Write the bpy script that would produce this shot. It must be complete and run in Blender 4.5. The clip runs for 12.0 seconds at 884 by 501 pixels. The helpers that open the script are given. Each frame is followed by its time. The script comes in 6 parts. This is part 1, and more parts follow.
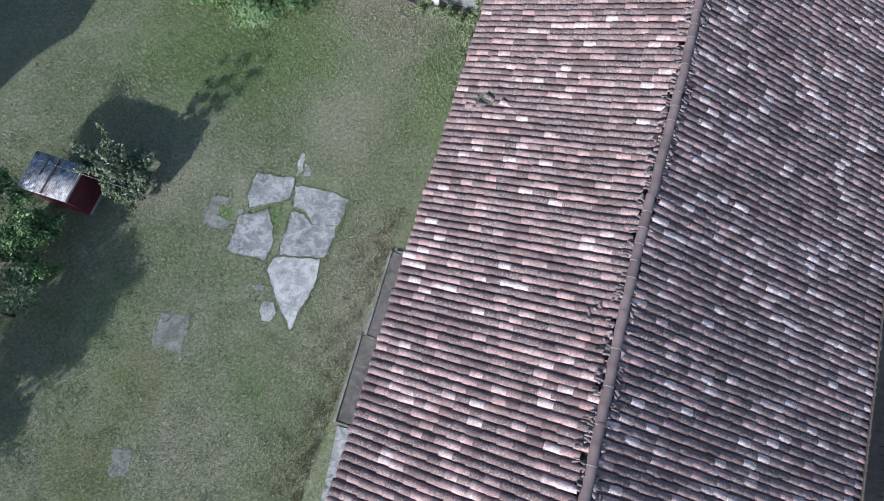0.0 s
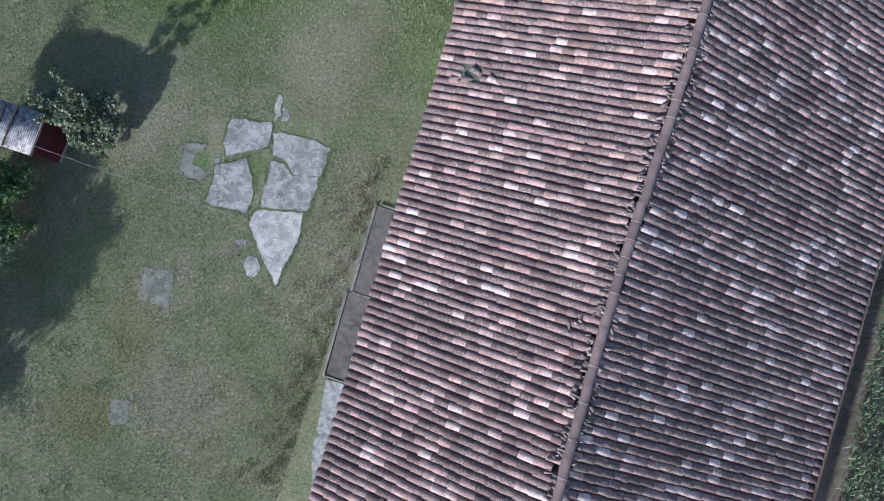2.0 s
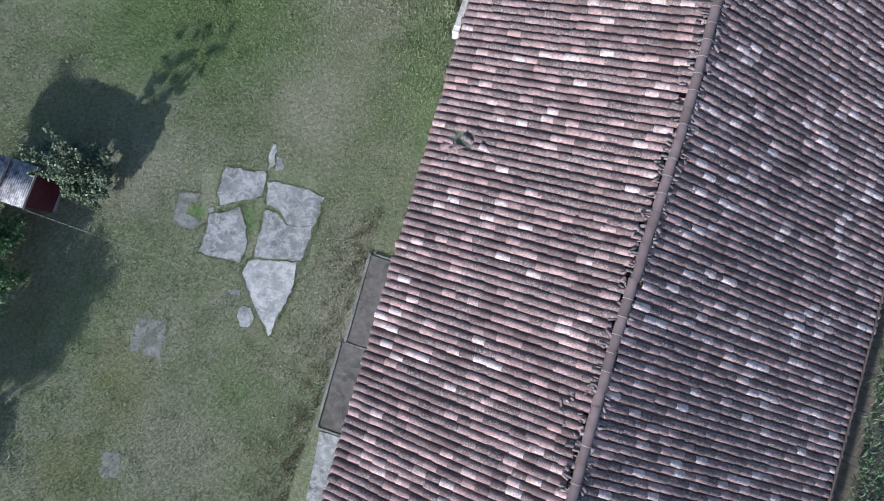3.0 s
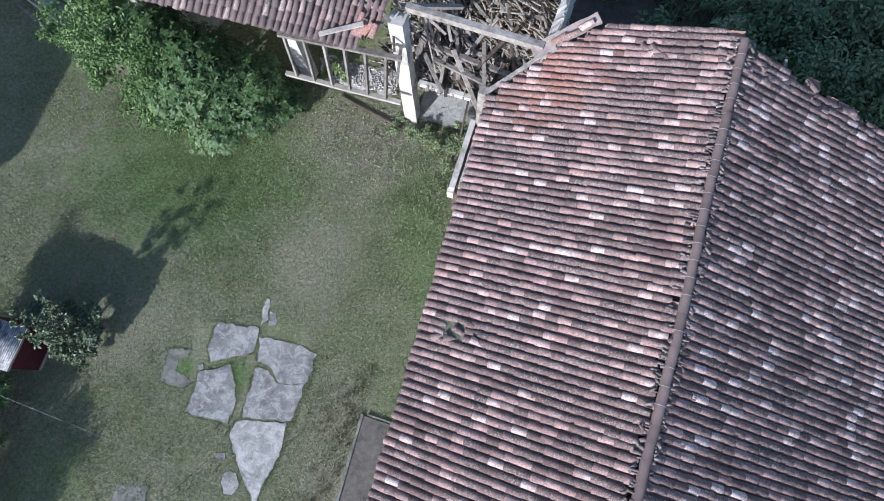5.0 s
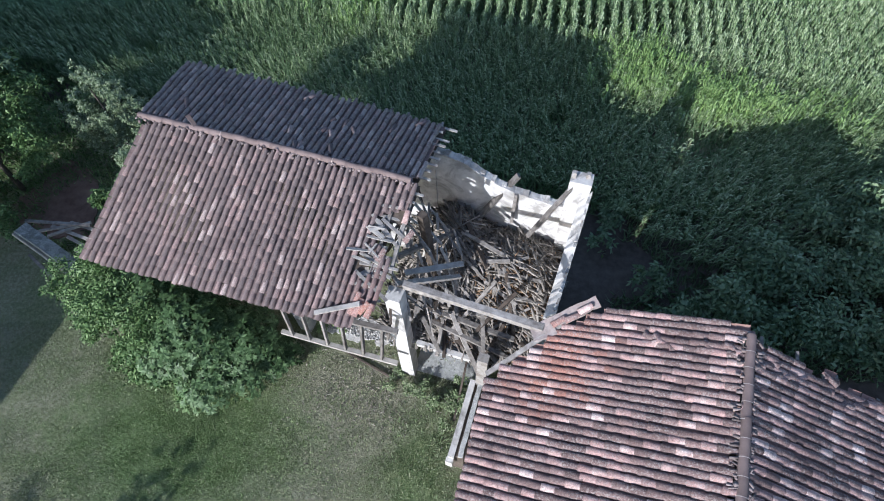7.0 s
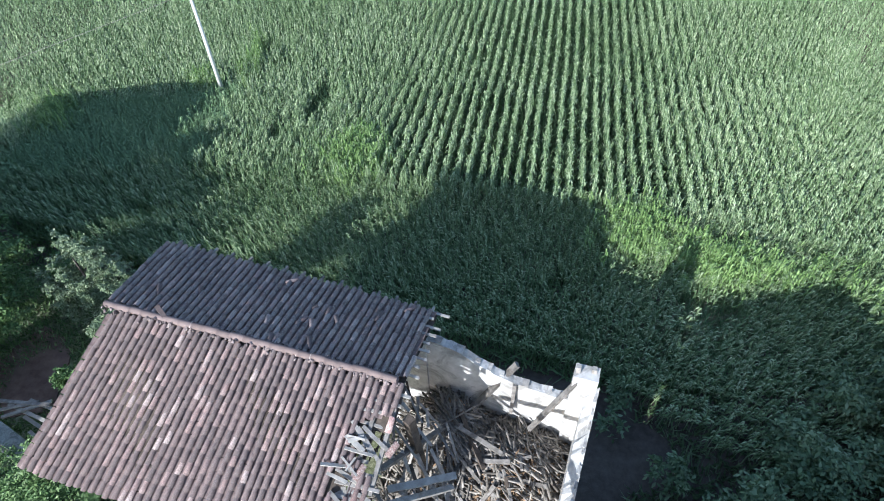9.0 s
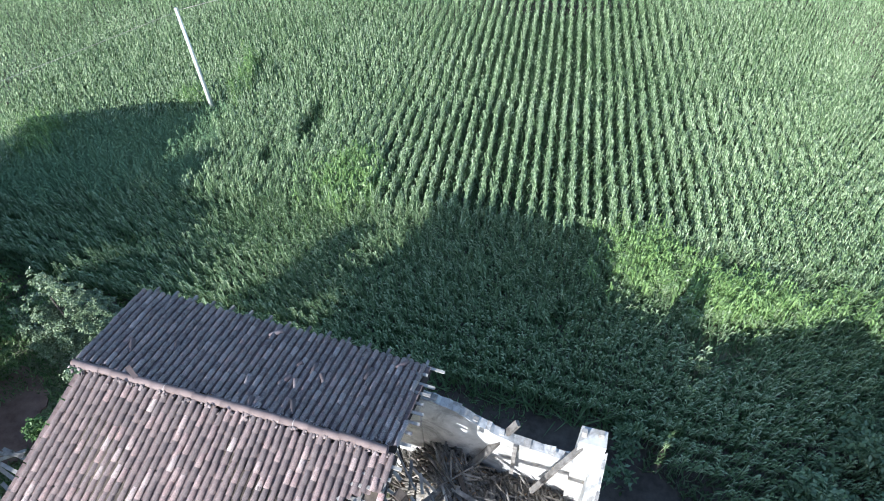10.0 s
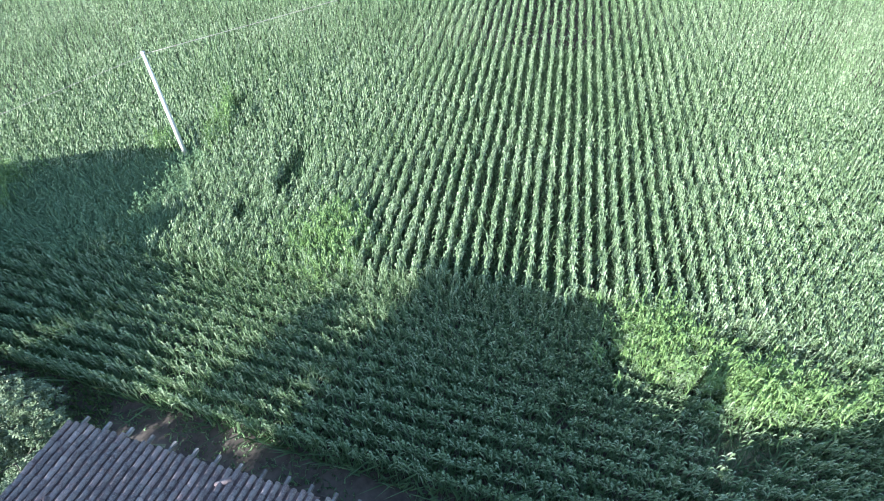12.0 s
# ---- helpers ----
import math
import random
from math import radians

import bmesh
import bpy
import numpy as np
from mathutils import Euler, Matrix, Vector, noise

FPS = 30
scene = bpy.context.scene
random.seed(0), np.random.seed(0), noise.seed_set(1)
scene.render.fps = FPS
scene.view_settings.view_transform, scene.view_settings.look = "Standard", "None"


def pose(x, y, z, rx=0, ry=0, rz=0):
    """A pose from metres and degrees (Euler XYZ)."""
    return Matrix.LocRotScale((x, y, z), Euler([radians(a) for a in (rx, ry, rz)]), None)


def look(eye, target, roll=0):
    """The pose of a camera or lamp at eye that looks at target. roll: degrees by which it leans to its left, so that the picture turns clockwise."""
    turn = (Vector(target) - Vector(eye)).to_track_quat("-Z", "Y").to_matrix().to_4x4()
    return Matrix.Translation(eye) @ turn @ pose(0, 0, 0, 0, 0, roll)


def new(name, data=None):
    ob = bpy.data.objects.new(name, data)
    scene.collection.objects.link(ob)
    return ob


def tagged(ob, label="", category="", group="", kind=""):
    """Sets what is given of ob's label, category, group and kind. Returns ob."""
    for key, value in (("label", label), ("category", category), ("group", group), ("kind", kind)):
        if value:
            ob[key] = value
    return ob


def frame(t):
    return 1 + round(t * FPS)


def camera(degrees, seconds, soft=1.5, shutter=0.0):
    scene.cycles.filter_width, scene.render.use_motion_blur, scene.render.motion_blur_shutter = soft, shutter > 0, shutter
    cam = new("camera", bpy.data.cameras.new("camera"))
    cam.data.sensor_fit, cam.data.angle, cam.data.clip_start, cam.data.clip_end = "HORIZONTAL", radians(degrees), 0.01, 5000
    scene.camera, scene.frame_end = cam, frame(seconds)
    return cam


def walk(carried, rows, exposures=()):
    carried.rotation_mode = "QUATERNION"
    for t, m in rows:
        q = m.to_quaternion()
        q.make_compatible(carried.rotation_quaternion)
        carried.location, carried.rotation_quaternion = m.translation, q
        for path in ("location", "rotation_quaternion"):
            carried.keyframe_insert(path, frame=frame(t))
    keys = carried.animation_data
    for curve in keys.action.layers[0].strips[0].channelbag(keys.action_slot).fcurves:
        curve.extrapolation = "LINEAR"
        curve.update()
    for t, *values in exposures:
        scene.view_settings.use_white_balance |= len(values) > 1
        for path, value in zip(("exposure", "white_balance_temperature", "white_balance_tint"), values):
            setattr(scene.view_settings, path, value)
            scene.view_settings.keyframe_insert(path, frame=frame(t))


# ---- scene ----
cam = camera(75.3, 12.0, soft=1.0)
PATH = [
    (0, (0.285, -1.686, 21.843), (0.232, -1.121, 19.925), -4.2),
    (0.5, (0.344, -0.913, 21.845), (0.296, -0.435, 19.904), -4.6),
    (1, (0.422, -0.101, 21.852), (0.379, 0.254, 19.884), -5.6),
    (1.5, (0.514, 0.68, 21.874), (0.479, 0.91, 19.888), -7.5),
    (2, (0.615, 1.49, 21.894), (0.582, 1.626, 19.898), -12.1),
    (2.5, (0.672, 2.199, 21.923), (0.643, 2.335, 19.928), -11.0),
    (2.7, (0.709, 2.515, 21.922), (0.679, 2.661, 19.927), -10.2),
    (4.3, (0.991, 4.805, 21.961), (0.944, 5.143, 19.99), -6.5),
    (4.5, (0.998, 5.104, 21.963), (0.949, 5.465, 19.997), -6.5),
    (5, (1.087, 5.85, 21.957), (1.031, 6.304, 20.01), -5.8),
    (5.5, (1.142, 6.623, 22.001), (1.08, 7.207, 20.089), -4.9),
    (6, (1.191, 7.385, 22.072), (1.12, 8.116, 20.212), -4.4),
    (6.5, (1.174, 7.996, 22.078), (1.103, 8.884, 20.287), -3.5),
    (7, (1.217, 8.755, 22.098), (1.14, 9.798, 20.393), -3.2),
    (7.5, (1.288, 9.451, 22.146), (1.208, 10.638, 20.538), -3.0),
    (7.7, (1.337, 9.761, 22.16), (1.253, 11.008, 20.598), -3.0),
    (9.3, (1.493, 11.927, 22.065), (1.412, 13.31, 20.622), -2.6),
    (9.5, (1.514, 12.268, 22.072), (1.432, 13.652, 20.631), -2.8),
    (10, (1.624, 13.389, 22.118), (1.539, 14.778, 20.681), -2.9),
    (10.5, (1.737, 14.509, 22.182), (1.651, 15.9, 20.748), -3.0),
    (11, (1.888, 15.614, 22.277), (1.799, 17.005, 20.844), -3.1),
    (11.5, (1.911, 16.594, 22.333), (1.828, 17.991, 20.904), -2.9),
    (12, (1.94, 17.624, 22.249), (1.865, 19.033, 20.832), -2.6),
]
EXPOSURES = [(0.0, 0.44, 5750, 13), (2.5, 0.40, 5750, 13), (5.0, 0.40, 5750, 13), (7.0, 0.36, 5750, 12), (7.7, 0.40, 5750, 10), (9.5, 0.92, 5750, 8), (10.5, 1.08, 5750, 8), (12.0, 1.42, 5750, 8)]
walk(cam, [(t, look(eye, target, roll)) for t, eye, target, roll in PATH], EXPOSURES)

# ---- light ----
SUN_WAY = Vector((1.36, 1.92, -1.0)).normalized()   # the way the sunlight travels
world = bpy.data.worlds.new("sky")
scene.world = world
world.use_nodes = True
wn = world.node_tree
sky = wn.nodes.new("ShaderNodeTexSky")
sky.sky_type = "NISHITA"
sky.sun_disc = False
sky.sun_elevation = math.asin(-SUN_WAY.z)
sky.sun_rotation = math.atan2(-SUN_WAY.x, -SUN_WAY.y)
wn.links.new(sky.outputs[0], wn.nodes["Background"].inputs[0])
wn.nodes["Background"].inputs[1].default_value = 0.125
sun_data = bpy.data.lights.new("sun", "SUN")
sun_data.energy, sun_data.angle, sun_data.color = 4.6, radians(0.6), (1.0, 0.95, 0.89)
sun = new("sun", sun_data)
sun.matrix_world = look((0, 0, 40), Vector((0, 0, 40)) + SUN_WAY)


# ---- materials ----
class Nodes:
    """A short way to write node materials."""

    def __init__(self, name):
        self.mat = bpy.data.materials.new(name)
        self.mat.use_nodes = True
        self.tree = self.mat.node_tree
        self.bsdf = self.tree.nodes["Principled BSDF"]
        self.place = self.add("ShaderNodeTexCoord").outputs["Object"]

    def add(self, kind, **sets):
        node = self.tree.nodes.new(kind)
        for key, value in sets.items():
            if key == "operation":
                node.operation = value
            elif key == "blend_type":
                node.blend_type = value
            elif key == "data_type":
                node.data_type = value
            elif key == "feature":
                node.feature = value
        return node

    def link(self, a, b):
        self.tree.links.new(a, b)

    def world_place(self):
        self.place = self.add("ShaderNodeNewGeometry").outputs["Position"]
        return self

    def scaled(self, scale):
        m = self.add("ShaderNodeMapping")
        self.link(self.place, m.inputs[0])
        m.inputs["Scale"].default_value = scale if hasattr(scale, "__len__") else (scale,) * 3
        return m.outputs[0]

    def noise(self, scale, detail=4.0, rough=0.55, distort=0.0):
        n = self.add("ShaderNodeTexNoise")
        self.link(self.scaled(scale), n.inputs["Vector"])
        n.inputs["Scale"].default_value = 1.0
        n.inputs["Detail"].default_value, n.inputs["Roughness"].default_value = detail, rough
        n.inputs["Distortion"].default_value = distort
        return n.outputs[0]

    def ramp(self, value, stops):
        r = self.add("ShaderNodeValToRGB")
        self.link(value, r.inputs[0])
        el = r.color_ramp.elements
        while len(el) < len(stops):
            el.new(0.5)
        for e, (at, colour) in zip(el, stops):
            e.position = at
            e.color = (*colour, 1) if hasattr(colour, "__len__") else (colour, colour, colour, 1)
        return r.outputs[0]

    def mix(self, factor, a, b, how="MIX"):
        m = self.add("ShaderNodeMix", data_type="RGBA", blend_type=how)
        for value, slot in ((factor, m.inputs[0]), (a, m.inputs[6]), (b, m.inputs[7])):
            if hasattr(value, "is_linked"):
                self.link(value, slot)
            elif hasattr(value, "__len__"):
                slot.default_value = (*value, 1)
            else:
                slot.default_value = value
        return m.outputs[2]

    def math(self, how, a, b=0.5):
        m = self.add("ShaderNodeMath", operation=how)
        for value, slot in ((a, m.inputs[0]), (b, m.inputs[1])):
            if hasattr(value, "is_linked"):
                self.link(value, slot)
            else:
                slot.default_value = value
        return m.outputs[0]

    def bump(self, height, strength=0.4, distance=0.02):
        b = self.add("ShaderNodeBump")
        self.link(height, b.inputs["Height"])
        b.inputs["Strength"].default_value, b.inputs["Distance"].default_value = strength, distance
        self.link(b.outputs[0], self.bsdf.inputs["Normal"])

    def done(self, colour, roughness=0.85, metallic=0.0, specular=0.3):
        for value, slot in ((colour, "Base Color"), (roughness, "Roughness"), (metallic, "Metallic"), (specular, "Specular IOR Level")):
            if hasattr(value, "is_linked"):
                self.link(value, self.bsdf.inputs[slot])
            elif hasattr(value, "__len__"):
                self.bsdf.inputs[slot].default_value = (*value, 1)
            else:
                self.bsdf.inputs[slot].default_value = value
        return self.mat


def tile_material(name, single, shift=0.0, age=0.0, crusted=0.65):
    """Old clay tiles: grey-mauve crust, lichen specks, some cleaner pink or pale ones."""
    n = Nodes(name).world_place()
    if single:
        r = n.add("ShaderNodeObjectInfo").outputs["Random"]
    else:
        r = n.add("ShaderNodeNewGeometry").outputs["Random Per Island"]
    if age:
        r = n.math("ADD", n.math("MULTIPLY", r, 1.08), 0.0)
    zone = n.noise(0.9, 4.0, 0.65)
    pick = n.math("ADD", r, n.math("MULTIPLY", n.math("SUBTRACT", zone, 0.5 + shift), 0.85))
    pale = n.add("ShaderNodeVectorMath", operation="DISTANCE")
    n.link(n.place, pale.inputs[0])
    pale.inputs[1].default_value = (-0.8, 2.5, 6.3)    # bleached tiles at the eave
    pick = n.math("ADD", pick, n.ramp(pale.outputs["Value"], [(0.4, 0.38), (1.5, 0.0)]))
    base = n.ramp(pick, [(0.0, (0.142, 0.096, 0.092)), (0.35, (0.215, 0.148, 0.140)), (0.62, (0.29, 0.195, 0.183)),
                         (0.74, (0.37, 0.25, 0.24)), (0.83, (0.46, 0.295, 0.275)), (0.91, (0.59, 0.42, 0.39)), (1.0, (0.76, 0.62, 0.585))])
    far = n.add("ShaderNodeVectorMath", operation="DISTANCE")
    n.link(n.place, far.inputs[0])
    far.inputs[1].default_value = (3.7, 14.2, 7.4)
    shed = n.add("ShaderNodeVectorMath", operation="DISTANCE")
    n.link(n.place, shed.inputs[0])
    shed.inputs[1].default_value = (-1.5, 16.0, 7.1)
    far = n.math("MINIMUM", far.outputs["Value"], n.math("ADD", shed.outputs["Value"], 0.5))
    red = n.ramp(n.math("ADD", n.math("MULTIPLY", far, 0.4), n.math("MULTIPLY", r, 0.5)), [(0.45, 1.0), (0.85, 0.0)])
    base = n.mix(n.math("MULTIPLY", red, 0.6), base, (0.50, 0.225, 0.165))
    crust = n.ramp(n.noise(11.0, 6.0, 0.75), [(0.36, 0.0), (0.62, 1.0)])
    dark = n.mix(n.math("MULTIPLY", crust, 0.5), base, (0.105, 0.08, 0.08))
    grit = n.ramp(n.noise(38.0, 4.0, 0.7), [(0.36, 0.55), (0.5, 1.0), (0.64, 1.5)])
    dark = n.mix(0.8, dark, grit, "MULTIPLY")
    lichen = n.ramp(n.noise(20.0, 5.0, 0.75), [(0.50, 0.0), (0.62, 1.0)])
    patch = n.ramp(n.noise(1.3, 3.0), [(0.36, 0.15), (0.56, 1.0)])
    colour = n.mix(n.math("MULTIPLY", n.math("MULTIPLY", lichen, patch), crusted), dark, (0.48, 0.445, 0.43))
    if crusted > 0.7:
        crest = n.ramp(n.noise(5.0, 5.0, 0.7), [(0.38, 0.0), (0.6, 0.75)])
        colour = n.mix(crest, colour, (0.39, 0.345, 0.325))
    if age:
        colour = n.mix(age, n.mix(0.25, colour, (0.20, 0.19, 0.195)), (0.085, 0.08, 0.085))
    n.bump(n.noise(60.0, 4.0), 0.5, 0.006)
    return n.done(colour, 0.9, 0.0, 0.2)


def plain_material(name, dark, light, scale=6.0, rough=0.9, bump=0.4, stain=None, specular=0.25, per_island=0.0, per_object=0.0, metallic=0.0):
    n = Nodes(name)
    a = n.noise(scale, 6.0, 0.65)
    b = n.noise(scale * 0.17, 3.0)
    f = n.ramp(n.math("ADD", n.math("MULTIPLY", a, 0.6), n.math("MULTIPLY", b, 0.4)), [(0.36, 0.0), (0.64, 1.0)])
    colour = n.mix(f, dark, light)
    if stain:
        s = n.ramp(n.noise(scale * 0.3, 5.0, 0.7, 0.6), [(0.50, 0.0), (0.62, 1.0)])
        colour = n.mix(n.math("MULTIPLY", s, 0.75), colour, stain)
    for amount, kind, out in ((per_island, "ShaderNodeNewGeometry", "Random Per Island"), (per_object, "ShaderNodeObjectInfo", "Random")):
        if amount:
            r = n.add(kind).outputs[out]
            v = n.ramp(r, [(0.0, 1.0 - amount), (1.0, 1.0 + amount)])
            colour = n.mix(1.0, colour, v, "MULTIPLY")
    n.bump(n.noise(scale * 5, 5.0), bump, 0.015)
    return n.done(colour, rough, metallic, specular)


def concrete_material(name, dark, light, crust, share, moss=0.3):
    """Old cast concrete: broad damp blotches, sandy grain, pale crust and mossy pits."""
    n = Nodes(name).world_place()
    broad = n.noise(0.9, 4.0, 0.6, 0.4)
    mid = n.noise(4.5, 5.0, 0.7)
    fine = n.noise(38.0, 3.0, 0.7)
    f = n.math("ADD", n.math("MULTIPLY", broad, 0.55), n.math("ADD", n.math("MULTIPLY", mid, 0.3), n.math("MULTIPLY", fine, 0.15)))
    colour = n.ramp(f, [(0.38, dark), (0.60, light)])
    pale = n.math("MULTIPLY", n.ramp(n.noise(2.6, 7.0, 0.8, 0.9), [(0.47, 0.0), (0.56, 1.0)]), n.ramp(fine, [(0.40, 0.25), (0.58, 1.0)]))
    colour = n.mix(n.math("MULTIPLY", pale, share), colour, crust)
    green = n.math("MULTIPLY", n.ramp(n.noise(3.1, 5.0, 0.7), [(0.52, 0.0), (0.66, 1.0)]), moss)
    colour = n.mix(green, colour, (0.085, 0.10, 0.055))
    n.bump(n.math("ADD", mid, fine), 0.7, 0.015)
    return n.done(colour, 0.92, 0.0, 0.2)


def leaf_material(name, colours, rough=0.5, specular=0.4, zone_scale=0.35):
    """Foliage: each leaf a shade of its own, drifting from place to place."""
    n = Nodes(name).world_place()
    r = n.add("ShaderNodeNewGeometry").outputs["Random Per Island"]
    z = n.noise(zone_scale, 3.0)
    pick = n.math("ADD", n.math("MULTIPLY", r, 0.6), n.math("MULTIPLY", z, 0.4))
    colour = n.ramp(pick, [(i / (len(colours) - 1) * 0.7 + 0.12, c) for i, c in enumerate(colours)])
    return n.done(colour, rough, 0.0, specular)


def ground_material():
    """Mown lawn with worn, dry and mossy patches."""
    n = Nodes("lawn").world_place()

    def zone(cx, cy, rx, ry, soft=0.6):
        m = n.add("ShaderNodeMapping")
        n.link(n.place, m.inputs[0])
        m.inputs["Scale"].default_value = (1 / rx, 1 / ry, 0)
        m.inputs["Location"].default_value = (-cx / rx, -cy / ry, 0)
        d = n.add("ShaderNodeVectorMath", operation="LENGTH")
        n.link(m.outputs[0], d.inputs[0])
        return n.ramp(n.math("ADD", d.outputs["Value"], n.math("MULTIPLY", n.math("SUBTRACT", mid, 0.5), 0.9)), [(1.0 - soft, 1.0), (1.0, 0.0)])

    fine = n.noise(22.0, 6.0, 0.75)
    clump = n.noise(7.0, 4.0, 0.6)
    mid = n.noise(1.3, 5.0, 0.65)
    big = n.noise(0.22, 4.0, 0.6)
    tex = n.math("ADD", n.math("MULTIPLY", fine, 0.6), n.math("MULTIPLY", clump, 0.4))
    grass = n.ramp(tex, [(0.36, (0.070, 0.096, 0.042)), (0.5, (0.148, 0.185, 0.090)), (0.64, (0.27, 0.30, 0.175))])
    dry = n.ramp(tex, [(0.36, (0.155, 0.150, 0.105)), (0.52, (0.31, 0.30, 0.225)), (0.64, (0.50, 0.48, 0.40))])
    green = n.ramp(tex, [(0.36, (0.072, 0.128, 0.044)), (0.5, (0.15, 0.235, 0.088)), (0.64, (0.26, 0.355, 0.16))])
    worn = n.ramp(n.math("ADD", n.math("MULTIPLY", mid, 0.5), n.math("MULTIPLY", big, 0.5)), [(0.42, 0.1), (0.60, 0.65)])
    colour = n.mix(worn, grass, dry)
    for place, share in (((-4.6, 11.0, 2.2, 3.6), 0.6), ((-2.9, 14.8, 3.0, 2.6), 0.7), ((-3.2, 15.8, 3.4, 1.8), 0.7), ((-5.2, 13.4, 3.0, 2.6), 0.5), ((-3.4, 3.0, 1.5, 4.5), 0.55), ((-9.2, -3.0, 3.0, 3.0), 0.4), ((-12.0, 6.8, 1.6, 1.3), 0.5)):
        colour = n.mix(n.math("MULTIPLY", zone(*place), share), colour, dry)
    for place, share in (((-9.5, 13.8, 6.0, 3.6), 0.75), ((-13.5, 1.6, 1.6, 2.6), 0.3), ((-0.4, 11.5, 1.5, 4.2), 0.55), ((-7.35, 5.9, 0.75, 0.8), 1.0), ((-9.2, 6.2, 0.5, 0.5), 1.0), ((-7.4, -0.7, 1.3, 1.5), 0.3)):
        colour = n.mix(n.math("MULTIPLY", zone(*place), share), colour, green)
    moss = n.ramp(tex, [(0.34, (0.085, 0.098, 0.03)), (0.66, (0.23, 0.235, 0.09))])
    for place in ((-11.6, -0.4, 1.6, 2.6), (-13.3, -3.6, 2.0, 2.0)):
        colour = n.mix(n.math("MULTIPLY", zone(*place), 0.45), colour, moss)
    n.bump(tex, 1.0, 0.06)
    return n.done(colour, 0.95, 0.0, 0.15)


TILE_ONE = tile_material("clay tile", True, 0.03)
TILE_MANY = tile_material("clay tiles", False, 0.03)
TILE_RIGHT = tile_material("darker clay tiles", False, -0.02)
TILE_ANNEX_ONE = tile_material("annex clay tile", True, 0.10, 0.40, 0.3)
TILE_ANNEX = tile_material("annex clay tiles", False, 0.10, 0.40, 0.3)
TILE_ANNEX_FAR = tile_material("annex north clay tiles", False, 0.06, 0.05, 0.8)
PAN = plain_material("channel tile, dark", (0.21, 0.128, 0.108), (0.39, 0.255, 0.22), 9.0, 0.95, 0.5)
PAN_OLD = plain_material("channel tile, grey", (0.12, 0.09, 0.088), (0.25, 0.195, 0.185), 9.0, 0.95, 0.5)
MORTAR = plain_material("ridge mortar", (0.13, 0.105, 0.10), (0.31, 0.26, 0.25), 9.0, 0.9, 0.6, per_island=0.4)
RIDGE = plain_material("ridge tile", (0.15, 0.115, 0.11), (0.25, 0.195, 0.185), 3.0, 0.85, 0.3, per_object=0.15)
PLASTER = plain_material("old white plaster", (0.44, 0.43, 0.41), (0.70, 0.69, 0.67), 3.0, 0.9, 0.35, stain=(0.24, 0.23, 0.215))
BRICK_DULL = plain_material("broken masonry", (0.24, 0.225, 0.205), (0.42, 0.40, 0.375), 7.0, 0.95, 0.8, stain=(0.16, 0.13, 0.11))
BRICK_PALE = plain_material("pale broken masonry", (0.36, 0.35, 0.33), (0.62, 0.61, 0.585), 6.0, 0.95, 0.8, stain=(0.24, 0.22, 0.20))
BRICK_PINK = plain_material("pink mortar", (0.27, 0.215, 0.20), (0.46, 0.40, 0.375), 5.0, 0.95, 0.8)
CONCRETE = concrete_material("weathered concrete", (0.15, 0.157, 0.155), (0.33, 0.34, 0.338), (0.62, 0.63, 0.62), 0.7)
CONCRETE_PALE = concrete_material("pale concrete", (0.26, 0.27, 0.265), (0.50, 0.51, 0.50), (0.70, 0.71, 0.70), 0.75)
CONCRETE_WORN = concrete_material("worn mossy concrete", (0.13, 0.138, 0.11), (0.27, 0.272, 0.25), (0.42, 0.42, 0.40), 0.5, 0.6)
CONCRETE_DARK = plain_material("dark wet concrete", (0.095, 0.088, 0.08), (0.19, 0.178, 0.165), 4.0, 0.9, 0.5, stain=(0.06, 0.065, 0.055))
WOOD = plain_material("grey weathered wood", (0.13, 0.117, 0.104), (0.36, 0.34, 0.318), 5.0, 0.85, 0.5, per_object=0.3)
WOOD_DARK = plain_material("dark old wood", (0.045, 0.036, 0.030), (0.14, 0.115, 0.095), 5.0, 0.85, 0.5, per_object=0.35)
WOOD_PALE = plain_material("bleached wood", (0.27, 0.255, 0.23), (0.50, 0.475, 0.44), 4.0, 0.8, 0.4)
STRAW = plain_material("rotten straw and laths", (0.10, 0.064, 0.042), (0.46, 0.32, 0.20), 4.0, 0.95, 0.6, per_island=0.5)
LATHS = plain_material("grey laths", (0.085, 0.074, 0.062), (0.39, 0.36, 0.32), 4.0, 0.9, 0.5, per_island=0.45)
LATHS_ONE = plain_material("grey lath", (0.09, 0.08, 0.068), (0.42, 0.39, 0.345), 4.0, 0.9, 0.5, per_object=0.45)
SOIL = plain_material("bare soil", (0.075, 0.062, 0.053), (0.155, 0.13, 0.11), 3.0, 0.95, 0.7)
PATH_SOIL = plain_material("trodden soil", (0.13, 0.105, 0.085), (0.25, 0.21, 0.175), 3.0, 0.95, 0.7)
RED_EARTH = plain_material("reddish earth", (0.13, 0.085, 0.07), (0.25, 0.175, 0.145), 3.0, 0.95, 0.7)
GRAVEL = plain_material("pale rubble", (0.27, 0.265, 0.255), (0.66, 0.65, 0.63), 10.0, 0.95, 0.8, per_island=0.3)
BARK = plain_material("bark", (0.06, 0.05, 0.042), (0.16, 0.14, 0.12), 8.0, 0.95, 0.7)
SHEET = plain_material("peeling white sheet metal", (0.10, 0.10, 0.11), (0.66, 0.66, 0.665), 7.0, 0.6, 0.3, stain=(0.07, 0.07, 0.085))
RED_DARK = plain_material("dark red paint", (0.07, 0.018, 0.025), (0.12, 0.03, 0.04), 3.0, 0.7, 0.2)
